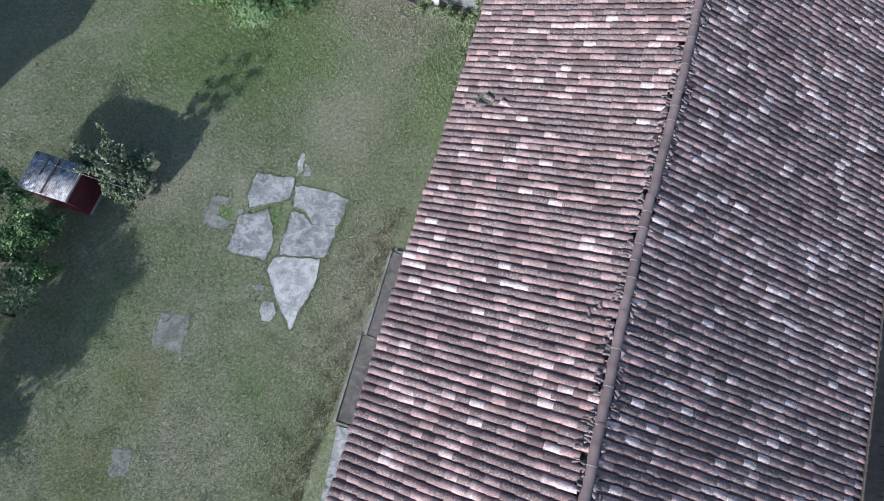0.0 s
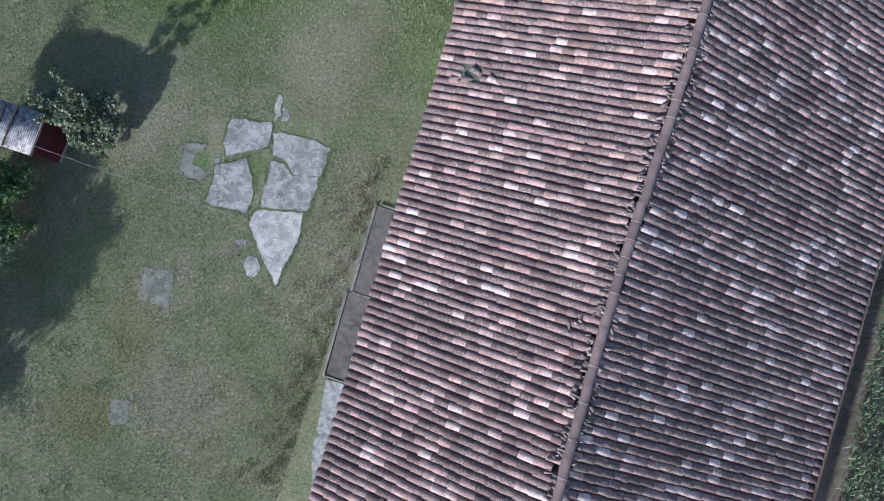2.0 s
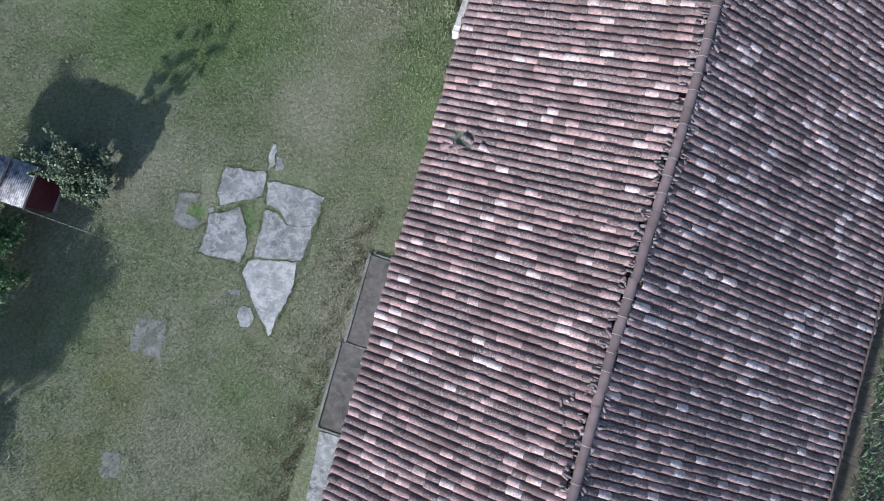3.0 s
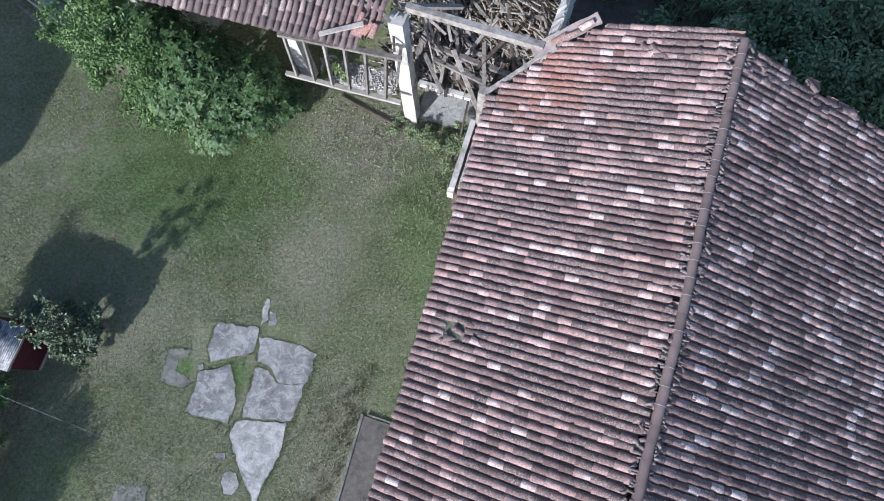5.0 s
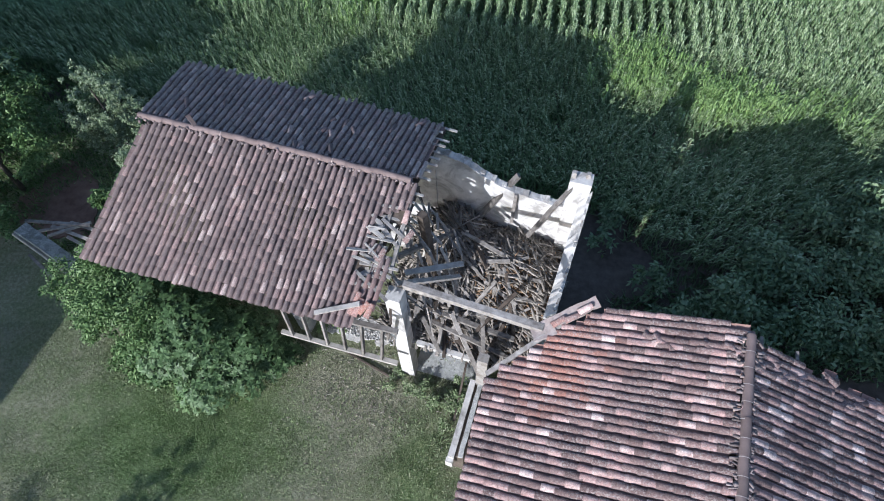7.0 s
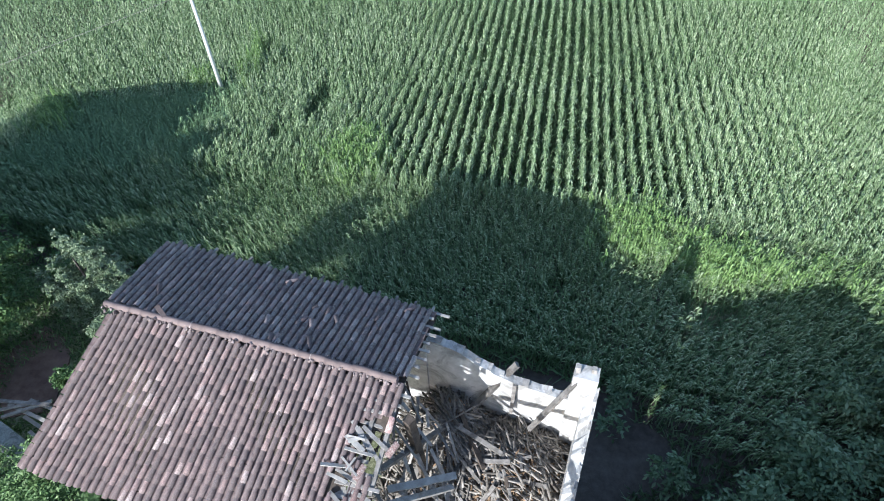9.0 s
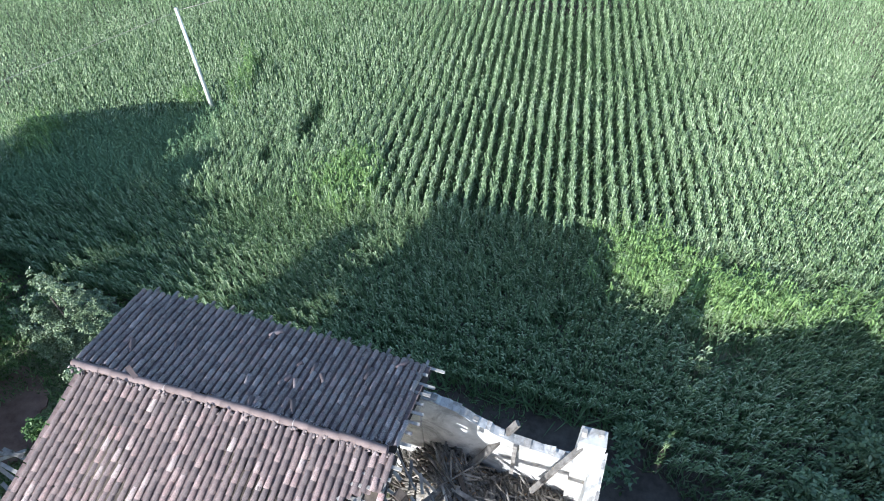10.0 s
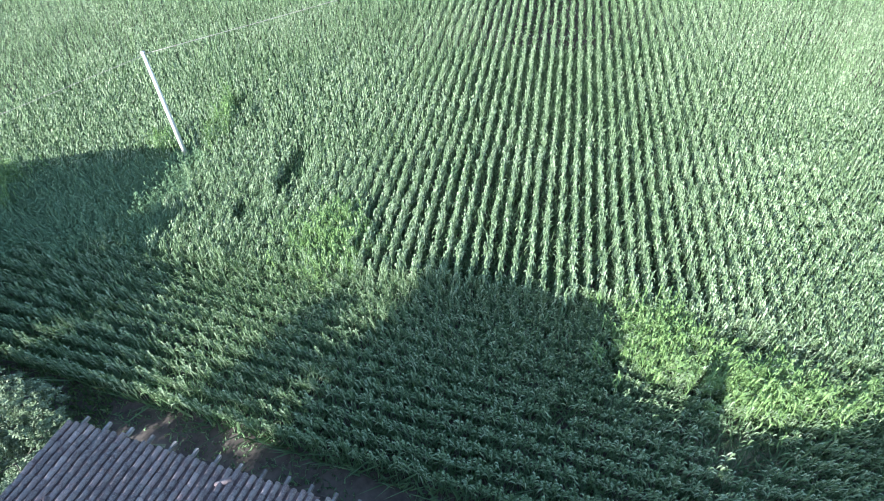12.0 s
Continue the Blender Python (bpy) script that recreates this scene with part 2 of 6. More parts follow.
POLE_PAINT = plain_material("pale concrete pole", (0.60, 0.60, 0.57), (0.78, 0.78, 0.75), 3.0, 0.8, 0.2)
WIRE = plain_material("wire", (0.25, 0.25, 0.25), (0.4, 0.4, 0.4), 3.0, 0.5, 0.1)
WIRE_PALE = plain_material("pale tie wire", (0.45, 0.40, 0.38), (0.6, 0.55, 0.52), 3.0, 0.6, 0.1)
GREEN_BOARD = plain_material("mossy grey board", (0.07, 0.085, 0.055), (0.24, 0.25, 0.19), 9.0, 0.9, 0.3)
LAWN = ground_material()
GRASS = leaf_material("grass blades", [(0.115, 0.153, 0.070), (0.188, 0.232, 0.117), (0.265, 0.30, 0.172), (0.395, 0.40, 0.275)], 0.7, 0.2, 0.3)
FRESH_GRASS = leaf_material("fresh grass blades", [(0.125, 0.20, 0.07), (0.19, 0.285, 0.105), (0.27, 0.37, 0.16), (0.38, 0.46, 0.25)], 0.65, 0.2, 0.3)
BROWN_WEED = leaf_material("withered weeds", [(0.12, 0.10, 0.06), (0.19, 0.16, 0.10), (0.27, 0.235, 0.15), (0.36, 0.33, 0.24)], 0.8, 0.15, 0.6)
DRY_GRASS = leaf_material("dry grass blades", [(0.19, 0.195, 0.12), (0.29, 0.29, 0.195), (0.40, 0.39, 0.285), (0.52, 0.505, 0.40)], 0.8, 0.15, 0.5)
CORN = leaf_material("maize leaves", [(0.075, 0.13, 0.048), (0.16, 0.245, 0.105), (0.285, 0.385, 0.20), (0.49, 0.58, 0.36)], 0.47, 0.35, 0.12)
WEED = leaf_material("bright weeds", [(0.11, 0.20, 0.055), (0.20, 0.32, 0.10), (0.35, 0.49, 0.20)], 0.55, 0.3)
RANK_GRASS = leaf_material("rank grass", [(0.12, 0.20, 0.095), (0.20, 0.315, 0.155), (0.31, 0.44, 0.24)], 0.55, 0.3)
YARD_WEED = leaf_material("yard weeds", [(0.09, 0.14, 0.06), (0.15, 0.215, 0.10), (0.225, 0.29, 0.155), (0.34, 0.37, 0.25)], 0.65, 0.2, 0.6)
TALL_GRASS = leaf_material("tall grass", [(0.08, 0.145, 0.065), (0.14, 0.23, 0.105), (0.22, 0.33, 0.165)], 0.6, 0.3)
SHRUB = leaf_material("shrub leaves", [(0.042, 0.088, 0.026), (0.078, 0.148, 0.046), (0.128, 0.215, 0.072), (0.21, 0.31, 0.13)], 0.5, 0.3, 0.8)
DARK_LEAF = leaf_material("dark leaves", [(0.045, 0.085, 0.04), (0.085, 0.145, 0.066), (0.14, 0.215, 0.10), (0.23, 0.30, 0.175)], 0.5, 0.4)
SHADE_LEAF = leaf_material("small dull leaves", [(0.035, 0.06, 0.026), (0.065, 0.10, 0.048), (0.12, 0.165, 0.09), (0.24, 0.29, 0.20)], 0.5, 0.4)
SILVER_SHRUB = leaf_material("broad grey-green leaves", [(0.034, 0.070, 0.026), (0.058, 0.112, 0.041), (0.094, 0.165, 0.064), (0.16, 0.25, 0.115)], 0.5, 0.28, 0.8)
SILVER_LEAF = leaf_material("grey-green leaves", [(0.07, 0.115, 0.05), (0.13, 0.19, 0.09), (0.22, 0.29, 0.16), (0.34, 0.41, 0.27)], 0.45, 0.45)


# ---- small builders ----
def mesh_of(name, verts, faces, material, smooth=False):
    me = bpy.data.meshes.new(name)
    me.from_pydata([tuple(v) for v in verts], [], faces)
    me.materials.append(material)
    if smooth:
        me.polygons.foreach_set("use_smooth", [True] * len(me.polygons))
    me.update()
    return me


def big_mesh(name, verts, quads, tris, material, smooth=False):
    """A large mesh straight from arrays: verts (n, 3), quads (m, 4), tris (k, 3)."""
    me = bpy.data.meshes.new(name)
    verts = np.asarray(verts, dtype=np.float32)
    me.vertices.add(len(verts))
    me.vertices.foreach_set("co", verts.ravel())
    loops = np.concatenate([np.asarray(quads, dtype=np.int32).ravel(), np.asarray(tris, dtype=np.int32).ravel()])
    sizes = np.concatenate([np.full(len(quads), 4, dtype=np.int32), np.full(len(tris), 3, dtype=np.int32)])
    starts = np.concatenate([[0], np.cumsum(sizes)[:-1]]).astype(np.int32)
    me.loops.add(len(loops))
    me.loops.foreach_set("vertex_index", loops)
    me.polygons.add(len(sizes))
    me.polygons.foreach_set("loop_start", starts)
    if smooth:
        me.polygons.foreach_set("use_smooth", np.ones(len(sizes), dtype=bool))
    me.materials.append(material)
    me.update(calc_edges=True)
    return me


def part(name, shape, material, parent, label="", at=None):
    """Link a bmesh or mesh as one object under a thing or a part."""
    if isinstance(shape, bmesh.types.BMesh):
        me = bpy.data.meshes.new(name)
        shape.normal_update()
        shape.to_mesh(me)
        shape.free()
        me.materials.append(material)
    else:
        me = shape
    ob = new(name, me)
    ob.parent = parent
    if at is not None:
        ob.matrix_basis = at
    if label:
        tagged(ob, label=label)
    return ob


def thing(name, label, category, m=None, group="", kind=""):
    ob = new(name)
    ob.empty_display_size = 0.3
    if m is not None:
        ob.matrix_basis = m
    return tagged(ob, label, category, group, kind)


def box(bm, size, m, wobble=0.0, cut=0, bevel=0.0):
    """A box with its middle at m, sides cut into pieces and shaken a little."""
    bmesh.ops.create_cube(bm, size=1.0, matrix=m @ Matrix.Diagonal((*size, 1)))
    if bevel:
        bmesh.ops.bevel(bm, geom=list(bm.edges), offset=bevel, segments=1, affect="EDGES")
    if cut:
        long = max(e.calc_length() for e in bm.edges)
        bmesh.ops.subdivide_edges(bm, edges=[e for e in bm.edges if e.calc_length() > long * 0.6], cuts=cut, use_grid_fill=True)
    if wobble:
        for v in bm.verts:
            v.co += noise.noise_vector(v.co * 2.3) * wobble
    return bm


def beam(a, b, w, h, roll=0.0, wobble=0.012, cut=3):
    """A timber from a to b, with worn, uneven sides."""
    a, b = Vector(a), Vector(b)
    bm = bmesh.new()
    m = Matrix.Translation((a + b) / 2) @ (b - a).to_track_quat("X", "Z").to_matrix().to_4x4() @ pose(0, 0, 0, roll, 0, 0)
    return box(bm, ((b - a).length, w, h), m, wobble, cut)


def tube(points, radii, sides=7):
    bm = bmesh.new()
    rings = []
    for i, p in enumerate(points):
        p = Vector(p)
        d = (Vector(points[min(i + 1, len(points) - 1)]) - Vector(points[max(i - 1, 0)])).normalized()
        q = d.to_track_quat("Z", "X")
        rings.append([bm.verts.new(p + q @ Vector((math.cos(k * math.tau / sides), math.sin(k * math.tau / sides), 0)) * radii[i]) for k in range(sides)])
    for r0, r1 in zip(rings, rings[1:]):
        for k in range(sides):
            bm.faces.new((r0[k], r0[(k + 1) % sides], r1[(k + 1) % sides], r1[k]))
    bm.faces.new(rings[-1])
    bm.faces.new(list(reversed(rings[0])))
    for f in bm.faces:
        f.smooth = True
    return bm


def slab(outline, z0, z1, rough=0.05, step=0.12):
    """A plate of stone or concrete with an irregular, broken outline."""
    pts = []
    n = len(outline)
    for i in range(n):
        a, b = Vector((*outline[i], 0)), Vector((*outline[(i + 1) % n], 0))
        k = max(1, int((b - a).length / step))
        for j in range(k):
            p = a.lerp(b, j / k)
            w = noise.noise_vector(p * 3.1 + Vector((5, 1, 0))) * rough + noise.noise_vector(p * 9.0) * rough * 0.4
            pts.append(p + Vector((w.x, w.y, 0)))
    bm = bmesh.new()
    top = [bm.verts.new((p.x, p.y, z1 + noise.noise(p * 1.7) * 0.012)) for p in pts]
    low = [bm.verts.new((p.x, p.y, z0)) for p in pts]
    bm.faces.new(top)
    for i in range(len(pts)):
        j = (i + 1) % len(pts)
        bm.faces.new((low[i], low[j], top[j], top[i]))
    bmesh.ops.triangulate(bm, faces=[f for f in bm.faces if len(f.verts) > 4])
    bmesh.ops.recalc_face_normals(bm, faces=bm.faces)
    return bm


def boxes_mesh(name, mats, material):
    """Many small boards in one mesh, each with its own matrix."""
    unit = np.array([(x, y, z) for x in (-.5, .5) for y in (-.5, .5) for z in (-.5, .5)])
    q = np.array([(0, 1, 3, 2), (4, 6, 7, 5), (0, 4, 5, 1), (2, 3, 7, 6), (0, 2, 6, 4), (1, 5, 7, 3)])
    vs, qs = [], []
    for i, m in enumerate(mats):
        mm = np.array(m)
        vs.append(unit @ mm[:3, :3].T + mm[:3, 3])
        qs.append(q + i * 8)
    return big_mesh(name, np.concatenate(vs), np.concatenate(qs), np.zeros((0, 3)), material)


# ---- ground ----
def corn_near_edge(x):
    return 26.4 - 0.31 * x


def build_ground():
    xs = np.concatenate([[-1500, -400, -120], np.arange(-60, 75, 1.5), [120, 400, 1500]])
    ys = np.concatenate([[-1500, -400, -100], np.arange(-30, 100, 1.5), [160, 400, 1500]])
    gx, gy = np.meshgrid(xs, ys)
    verts = np.stack([gx, gy, np.zeros_like(gx)], -1).reshape(-1, 3)
    for v in verts:
        if -40 < v[0] < 60 and -20 < v[1] < 90:
            v[2] = 0.03 * noise.noise(Vector((v[0] * 0.3, v[1] * 0.3, 0)))
    w = len(xs)
    i = np.arange(len(verts)).reshape(len(ys), w)
    quads = np.stack([i[:-1, :-1], i[:-1, 1:], i[1:, 1:], i[1:, :-1]], -1).reshape(-1, 4)
    me = big_mesh("ground", verts, quads, np.zeros((0, 3)), LAWN)
    me.materials.append(SOIL)
    me.materials.append(PATH_SOIL)
    for poly in me.polygons:
        c = poly.center
        if c.y > corn_near_edge(c.x) - 2.0 or (c.x > 4.5 and c.y > 15.0):
            poly.material_index = 1
        if math.hypot((c.x - 12.5) / 2.2, (c.y - 27.7) / 1.6) < 1 or (poly.material_index == 0 and c.x > 11.0 + 0.29 * c.y):
            poly.material_index = 2
    ob = new("ground", me)
    tagged(ob, "mown lawn with worn dry patches, bare soil under the maize", "ground", kind="structure")


build_ground()

# ---- broken concrete slabs in the lawn ----
SLABS = [
    ("grey broken concrete slab sunk in the lawn", CONCRETE, [(-8.13, 7.97), (-6.5, 7.74), (-6.62, 6.83), (-8.26, 6.46), (-8.37, 7.03)]),
    ("grey broken concrete slab sunk in the lawn", CONCRETE, [(-6.47, 7.47), (-5.35, 7.27), (-4.22, 6.88), (-4.50, 5.71), (-5.57, 5.74), (-5.83, 6.27), (-6.42, 6.50)]),
    ("grey broken concrete slab with a worn rim", CONCRETE, [(-6.48, 6.30), (-6.02, 6.20), (-5.60, 5.72), (-4.55, 5.69), (-4.92, 4.37), (-6.80, 4.45), (-6.70, 5.17)]),
    ("grey broken concrete slab with a pale front edge", CONCRETE, [(-8.6, 6.04), (-7.41, 6.38), (-7.07, 5.1), (-7.36, 4.23), (-8.95, 4.6)]),
    ("pale pointed piece of broken concrete in the grass", CONCRETE_PALE, [(-6.95, 4.36), (-5.12, 4.30), (-5.30, 3.16), (-6.12, 1.45), (-6.72, 2.75), (-7.25, 3.80)]),
    ("small pale concrete fragment in the grass", CONCRETE_PALE, [(-7.38, 2.20), (-7.18, 2.54), (-6.81, 2.49), (-6.69, 2.18), (-6.90, 1.74), (-7.22, 1.84)]),
    ("overgrown crescent of grey concrete in the grass", CONCRETE_WORN, [(-9.89, 6.94), (-9.0, 6.9), (-9.45, 6.5), (-9.6, 6.15), (-8.85, 5.75), (-9.21, 5.45), (-10.06, 5.66)]),
    ("thin pointed concrete sliver in the lawn", CONCRETE_PALE, [(-6.33, 8.98), (-6.2, 8.9), (-6.2, 8.1), (-6.46, 7.9)]),
    ("small grey concrete crumb beside the slabs", CONCRETE, [(-6.15, 8.4), (-5.9, 8.35), (-5.85, 7.95), (-6.1, 7.9)]),
    ("worn grey concrete patch flush with the lawn", CONCRETE_WORN, [(-11.21, 2.04), (-9.95, 1.96), (-10.25, 0.5), (-11.38, 0.8)]),
    ("small grey stone in the grass", CONCRETE, [(-7.74, 3.23), (-7.36, 3.24), (-7.26, 2.97), (-7.67, 3.01)]),
    ("small grey concrete crumb beside the slabs", CONCRETE, [(-8.72, 6.3), (-8.5, 6.4), (-8.42, 6.2), (-8.62, 6.1)]),
    ("sunken grey concrete patch flush with the lawn", CONCRETE_WORN, [(-12.2, -3.0), (-11.4, -3.05), (-11.45, -3.9), (-12.1, -3.9)]),
]
for label, material, outline in SLABS:
    ob = part("concrete_slab", slab(outline, -0.06, 0.016 if material is not CONCRETE_WORN else 0.008, 0.10), material, None)
    tagged(ob, label, "concrete slab", "broken slabs in the lawn")

BARN = pose(3.87, 0, 0, 0, 0, -16.5)       # local x across the ridge, local y along it
for label, material, outline in [
    ("dark damp concrete bay along the barn wall", CONCRETE_DARK, [(-7.25, 2.7), (-5.2, 2.7), (-5.2, -0.75), (-7.2, -0.7)]),
    ("dark damp concrete bay along the barn wall", CONCRETE_DARK, [(-7.2, -0.78), (-5.2, -0.83), (-5.2, -4.0), (-7.02, -3.95)]),
    ("smooth grey cement apron along the barn wall", CONCRETE, [(-6.95, -4.15), (-5.2, -4.1), (-5.2, -8.5), (-6.2, -8.0), (-6.6, -6.9), (-6.75, -5.6)]),
]:
    ob = part("paving_bay", slab(outline, -0.06, 0.05, 0.02), material, None, at=BARN)
    tagged(ob, label, "paving", "paving along the barn wall")
for y0, y1 in ((2.75, -0.72), (-0.8, -4.05)):
    ob = part("paving_kerb", beam((-7.28, y0, 0.05), (-7.12, y1, 0.05), 0.10, 0.08), CONCRETE_WORN, None, at=BARN)
    tagged(ob, "narrow raised concrete kerb of the paving bay", "kerb", "paving along the barn wall")
for y0 in (2.78, -0.76, -4.06):
    ob = part("paving_kerb", beam((-7.1, y0, 0.05), (-5.2, y0, 0.05), 0.06, 0.05), CONCRETE_WORN, None, at=BARN)
    tagged(ob, "narrow raised concrete kerb of the paving bay", "kerb", "paving along the barn wall")


# ---- roofs of barrel tiles ----
PITCH, SHOW, LONG = 0.213, 0.345, 0.43


def tile_shape(r0=0.097, r1=0.084, high=0.080, sides=6, thick=0.014):
    """One barrel tile: x across, y up the slope, z out of the roof, its lower lip at the origin."""
    verts, quads = [], []
    for y, r, h, lift in ((0.0, r0, high, 0.018), (LONG, r1, high * 0.86, 0.0)):
        for k in range(sides + 1):
            a = math.pi * k / sides
            verts.append((-r * math.cos(a), y, lift + h * math.sin(a)))
    for k in range(sides):
        quads.append((k, k + 1, sides + 2 + k, sides + 1 + k))
    first = len(verts)
    for k in range(sides + 1):
        a = math.pi * k / sides
        verts.append((-(r0 - thick) * math.cos(a), 0.0, 0.018 + (high - thick) * math.sin(a)))
    for k in range(sides):
        quads.append((k + 1, k, first + k, first + k + 1))
    return np.array(verts), np.array(quads)


def pan_shape(half=0.115, deep=0.05):
    verts = []
    for y in (0.0, SHOW):
        for k in range(5):
            a = math.pi * k / 4
            verts.append((-half * math.cos(a), y, (0.05 if y == 0 else 0.035) - deep * math.sin(a)))
    quads = [(k, k + 1, 6 + k, 5 + k) for k in range(4)]
    return np.array(verts), np.array(quads)


def lay_tiles(parent, surface, columns, eave, keep, chosen, seed, single=TILE_ONE, joined=TILE_MANY, shape=None):
    """Cover and channel tiles over a roof slope. surface(a, q): a point at a metres along the ridge and q metres down the slope.
    eave(a): metres down the slope to the lowest lips. keep(a, q): whether a tile lies there. chosen(a, q): laid as a piece of its own."""
    rng = random.Random(seed)
    tv, tq = shape or tile_shape()
    pv, pq = pan_shape()
    one = mesh_of("roof_tile", tv, [tuple(q) for q in tq], single, True)
    many_v, many_q, pan_v, pan_q = [], [], [], []
    for c in columns:
        shift = rng.uniform(-0.010, 0.010)
        lean = rng.uniform(-0.0011, 0.0011)
        show = SHOW * rng.uniform(0.93, 1.07)
        first = eave(c * PITCH) - rng.uniform(0.0, 0.07)
        for i in range(int((first - 0.27) / show) + 1):
            q = first - i * show + rng.uniform(-0.018, 0.018) * (i > 0)
            a = c * PITCH + shift + lean * i
            for half in (0, 1):
                aa = a + half * PITCH / 2
                if not keep(aa, q):
                    continue
                p = surface(aa, q)
                up = (surface(aa, q - 0.2) - surface(aa, q + 0.2)).normalized()
                side = (surface(aa + 0.1, q) - surface(aa - 0.1, q)).normalized()
                out = side.cross(up)
                if out.z < 0:
                    side, out = -side, -out
                side = up.cross(out)
                m = Matrix((side, up, out)).transposed().to_4x4()
                m.translation = p
                if half:
                    base = len(pan_v) * len(pv)
                    mm = np.array(m)
                    pan_v.append(pv @ mm[:3, :3].T + mm[:3, 3])
                    pan_q.append(pq + base)
                    continue
                m = m @ pose(rng.uniform(-0.008, 0.008), rng.uniform(-0.015, 0.015), 0.012 + rng.uniform(-0.006, 0.012), rng.uniform(-1.0, 1.5), rng.uniform(-4, 4), rng.uniform(-2.0, 2.0))
                if chosen(aa, q):
                    part("roof_tile", one, None, parent, at=m)
                else:
                    base = len(many_v) * len(tv)
                    mm = np.array(m)
                    many_v.append(tv @ mm[:3, :3].T + mm[:3, 3])
                    many_q.append(tq + base)
    none = np.zeros((0, 3), dtype=np.int32)
    tagged(part("roof_tiles", big_mesh("roof_tiles", np.concatenate(many_v), np.concatenate(many_q), none, joined, True), None, parent), kind="stuff")
    tagged(part("channel_tiles", big_mesh("channel_tiles", np.concatenate(pan_v), np.concatenate(pan_q), none, PAN_OLD if shape else PAN, True), None, parent), kind="stuff")


def ridge_caps(parent, points, length=0.42, r=0.135, seed=3, ties=0.2):
    """Ridge tiles along a line of points, each with a pale tie at its joint."""
    rng = random.Random(seed)
    total = sum((Vector(b) - Vector(a)).length for a, b in zip(points, points[1:]))
    count = int(total / length)

    def at(d):
        for a, b in zip(points, points[1:]):
            a, b = Vector(a), Vector(b)
            if d <= (b - a).length:
                return a.lerp(b, d / (b - a).length)
            d -= (b - a).length
        return Vector(points[-1])

    verts, faces = [], []
    for y, rr in ((0.0, r), (length * 0.5, r * 0.97), (length + 0.05, r * 0.93)):
        for k in range(9):
            a = math.pi * (k / 8 * 1.1 - 0.05)
            verts.append((-rr * math.cos(a), y, rr * math.sin(a)))
    for j in range(2):
        faces += [(j * 9 + k, j * 9 + k + 1, j * 9 + 10 + k, j * 9 + 9 + k) for k in range(8)]
    cap = mesh_of("ridge_tile", verts, faces, RIDGE, True)
    verts, faces = [], []
    for y in (-0.007, 0.007):
        for k in range(9):
            a = math.pi * (k / 8 * 1.1 - 0.05)
            verts.append((-(r + 0.006) * math.cos(a), y, (r + 0.006) * math.sin(a)))
    faces = [(k, k + 1, 10 + k, 9 + k) for k in range(8)]
    tie = mesh_of("tie", verts, faces, WIRE_PALE, True)
    for i in range(count):
        p, q = at(i * length), at((i + 1) * length)
        d = (q - p).normalized()
        m = Matrix.Translation(p) @ d.to_track_quat("Y", "Z").to_matrix().to_4x4() @ pose(rng.uniform(-0.012, 0.012), 0, rng.uniform(-0.012, 0.008), rng.uniform(-1, 1), rng.uniform(-5, 5), rng.uniform(-1.5, 1.5))
        part("ridge_tile", cap, None, parent, at=m)
        if rng.random() < ties:
            part("tie", tie, None, parent, at=m)


def mortar_bed(points, width, seed, gaps=()):
    """Ragged mortar and tile shards on both sides of a ridge; gaps: stretches along it that have fallen out."""
    rng = random.Random(seed)
    mats = []
    run = 0.0
    for a, b in zip(points, points[1:]):
        a, b = Vector(a), Vector(b)
        length = (b - a).length
        side = (b - a).cross(Vector((0, 0, 1))).normalized()
        for i in range(int(length / 0.042)):
            d = rng.uniform(0, length)
            p = a.lerp(b, d / length)
            s = rng.choice((-1, 1))
            if any(g0 < run + d < g1 and s == side_of for g0, g1, side_of in gaps):
                continue
            w = width * rng.uniform(0.25, 0.95)
            start = rng.uniform(0.06, 0.12) + max(0.0, rng.gauss(0, 0.06))
            m = Matrix.Translation(p + side * s * (start + w / 2) + Vector((0, 0, -0.36 * (start + w / 2) + rng.uniform(0.02, 0.075)))) @ (side * s + Vector((0, 0, -0.36))).to_track_quat("X", "Z").to_matrix().to_4x4() @ pose(0, 0, 0, rng.uniform(-16, 16), rng.uniform(-6, 6), rng.gauss(0, 22))
            mats.append(m @ Matrix.Diagonal((w, rng.uniform(0.025, 0.085), rng.uniform(0.015, 0.04), 1)))
        run += length
    return mats


def sag(x, y, amount):
    return amount * noise.noise(Vector((x * 0.35, y * 0.22, 3.3))) + amount * 0.3 * noise.noise(Vector((x * 1.4, y * 1.1, 7.0)))


# ---- the barn ----
barn = thing("barn", "long old barn with a sagging roof of weathered clay barrel tiles", "barn", BARN)
RIDGE_Z, SLOPE = 8.93, 0.365
TILT_LEN = math.hypot(1, SLOPE)


def barn_left(a, q):
    p = -q / TILT_LEN
    return Vector((p, a, RIDGE_Z + SLOPE * p + sag(p, a, 0.07)))


def barn_right(a, q):
    p = q / TILT_LEN
    return Vector((p, a, RIDGE_Z - SLOPE * p + sag(p, a, 0.07)))


HOLE = (-4.86, 6.03)


def barn_keep_left(a, q):
    p = -q / TILT_LEN
    edge = 15.35 + 0.12 * noise.noise(Vector((p * 3, 1, 0)))
    if p < -3.4:
        edge = 15.4 + (p + 3.4) * 0.78
    if p < -4.4:
        edge = 14.62 + (p + 4.4) * 1.15
    if p < -5.48 - 0.035 * a - 0.03:
        return False
    if abs(a - HOLE[1]) < 0.22 and abs(p - HOLE[0]) < 0.25 + 0.5 * (a - HOLE[1]):
        return False
    return a < edge


def barn_keep_right(a, q):
    p = q / TILT_LEN
    return a < 15.0 - 0.05 * p + 0.42 * noise.noise(Vector((p * 2.3, 4, 0))) and p < 7.2


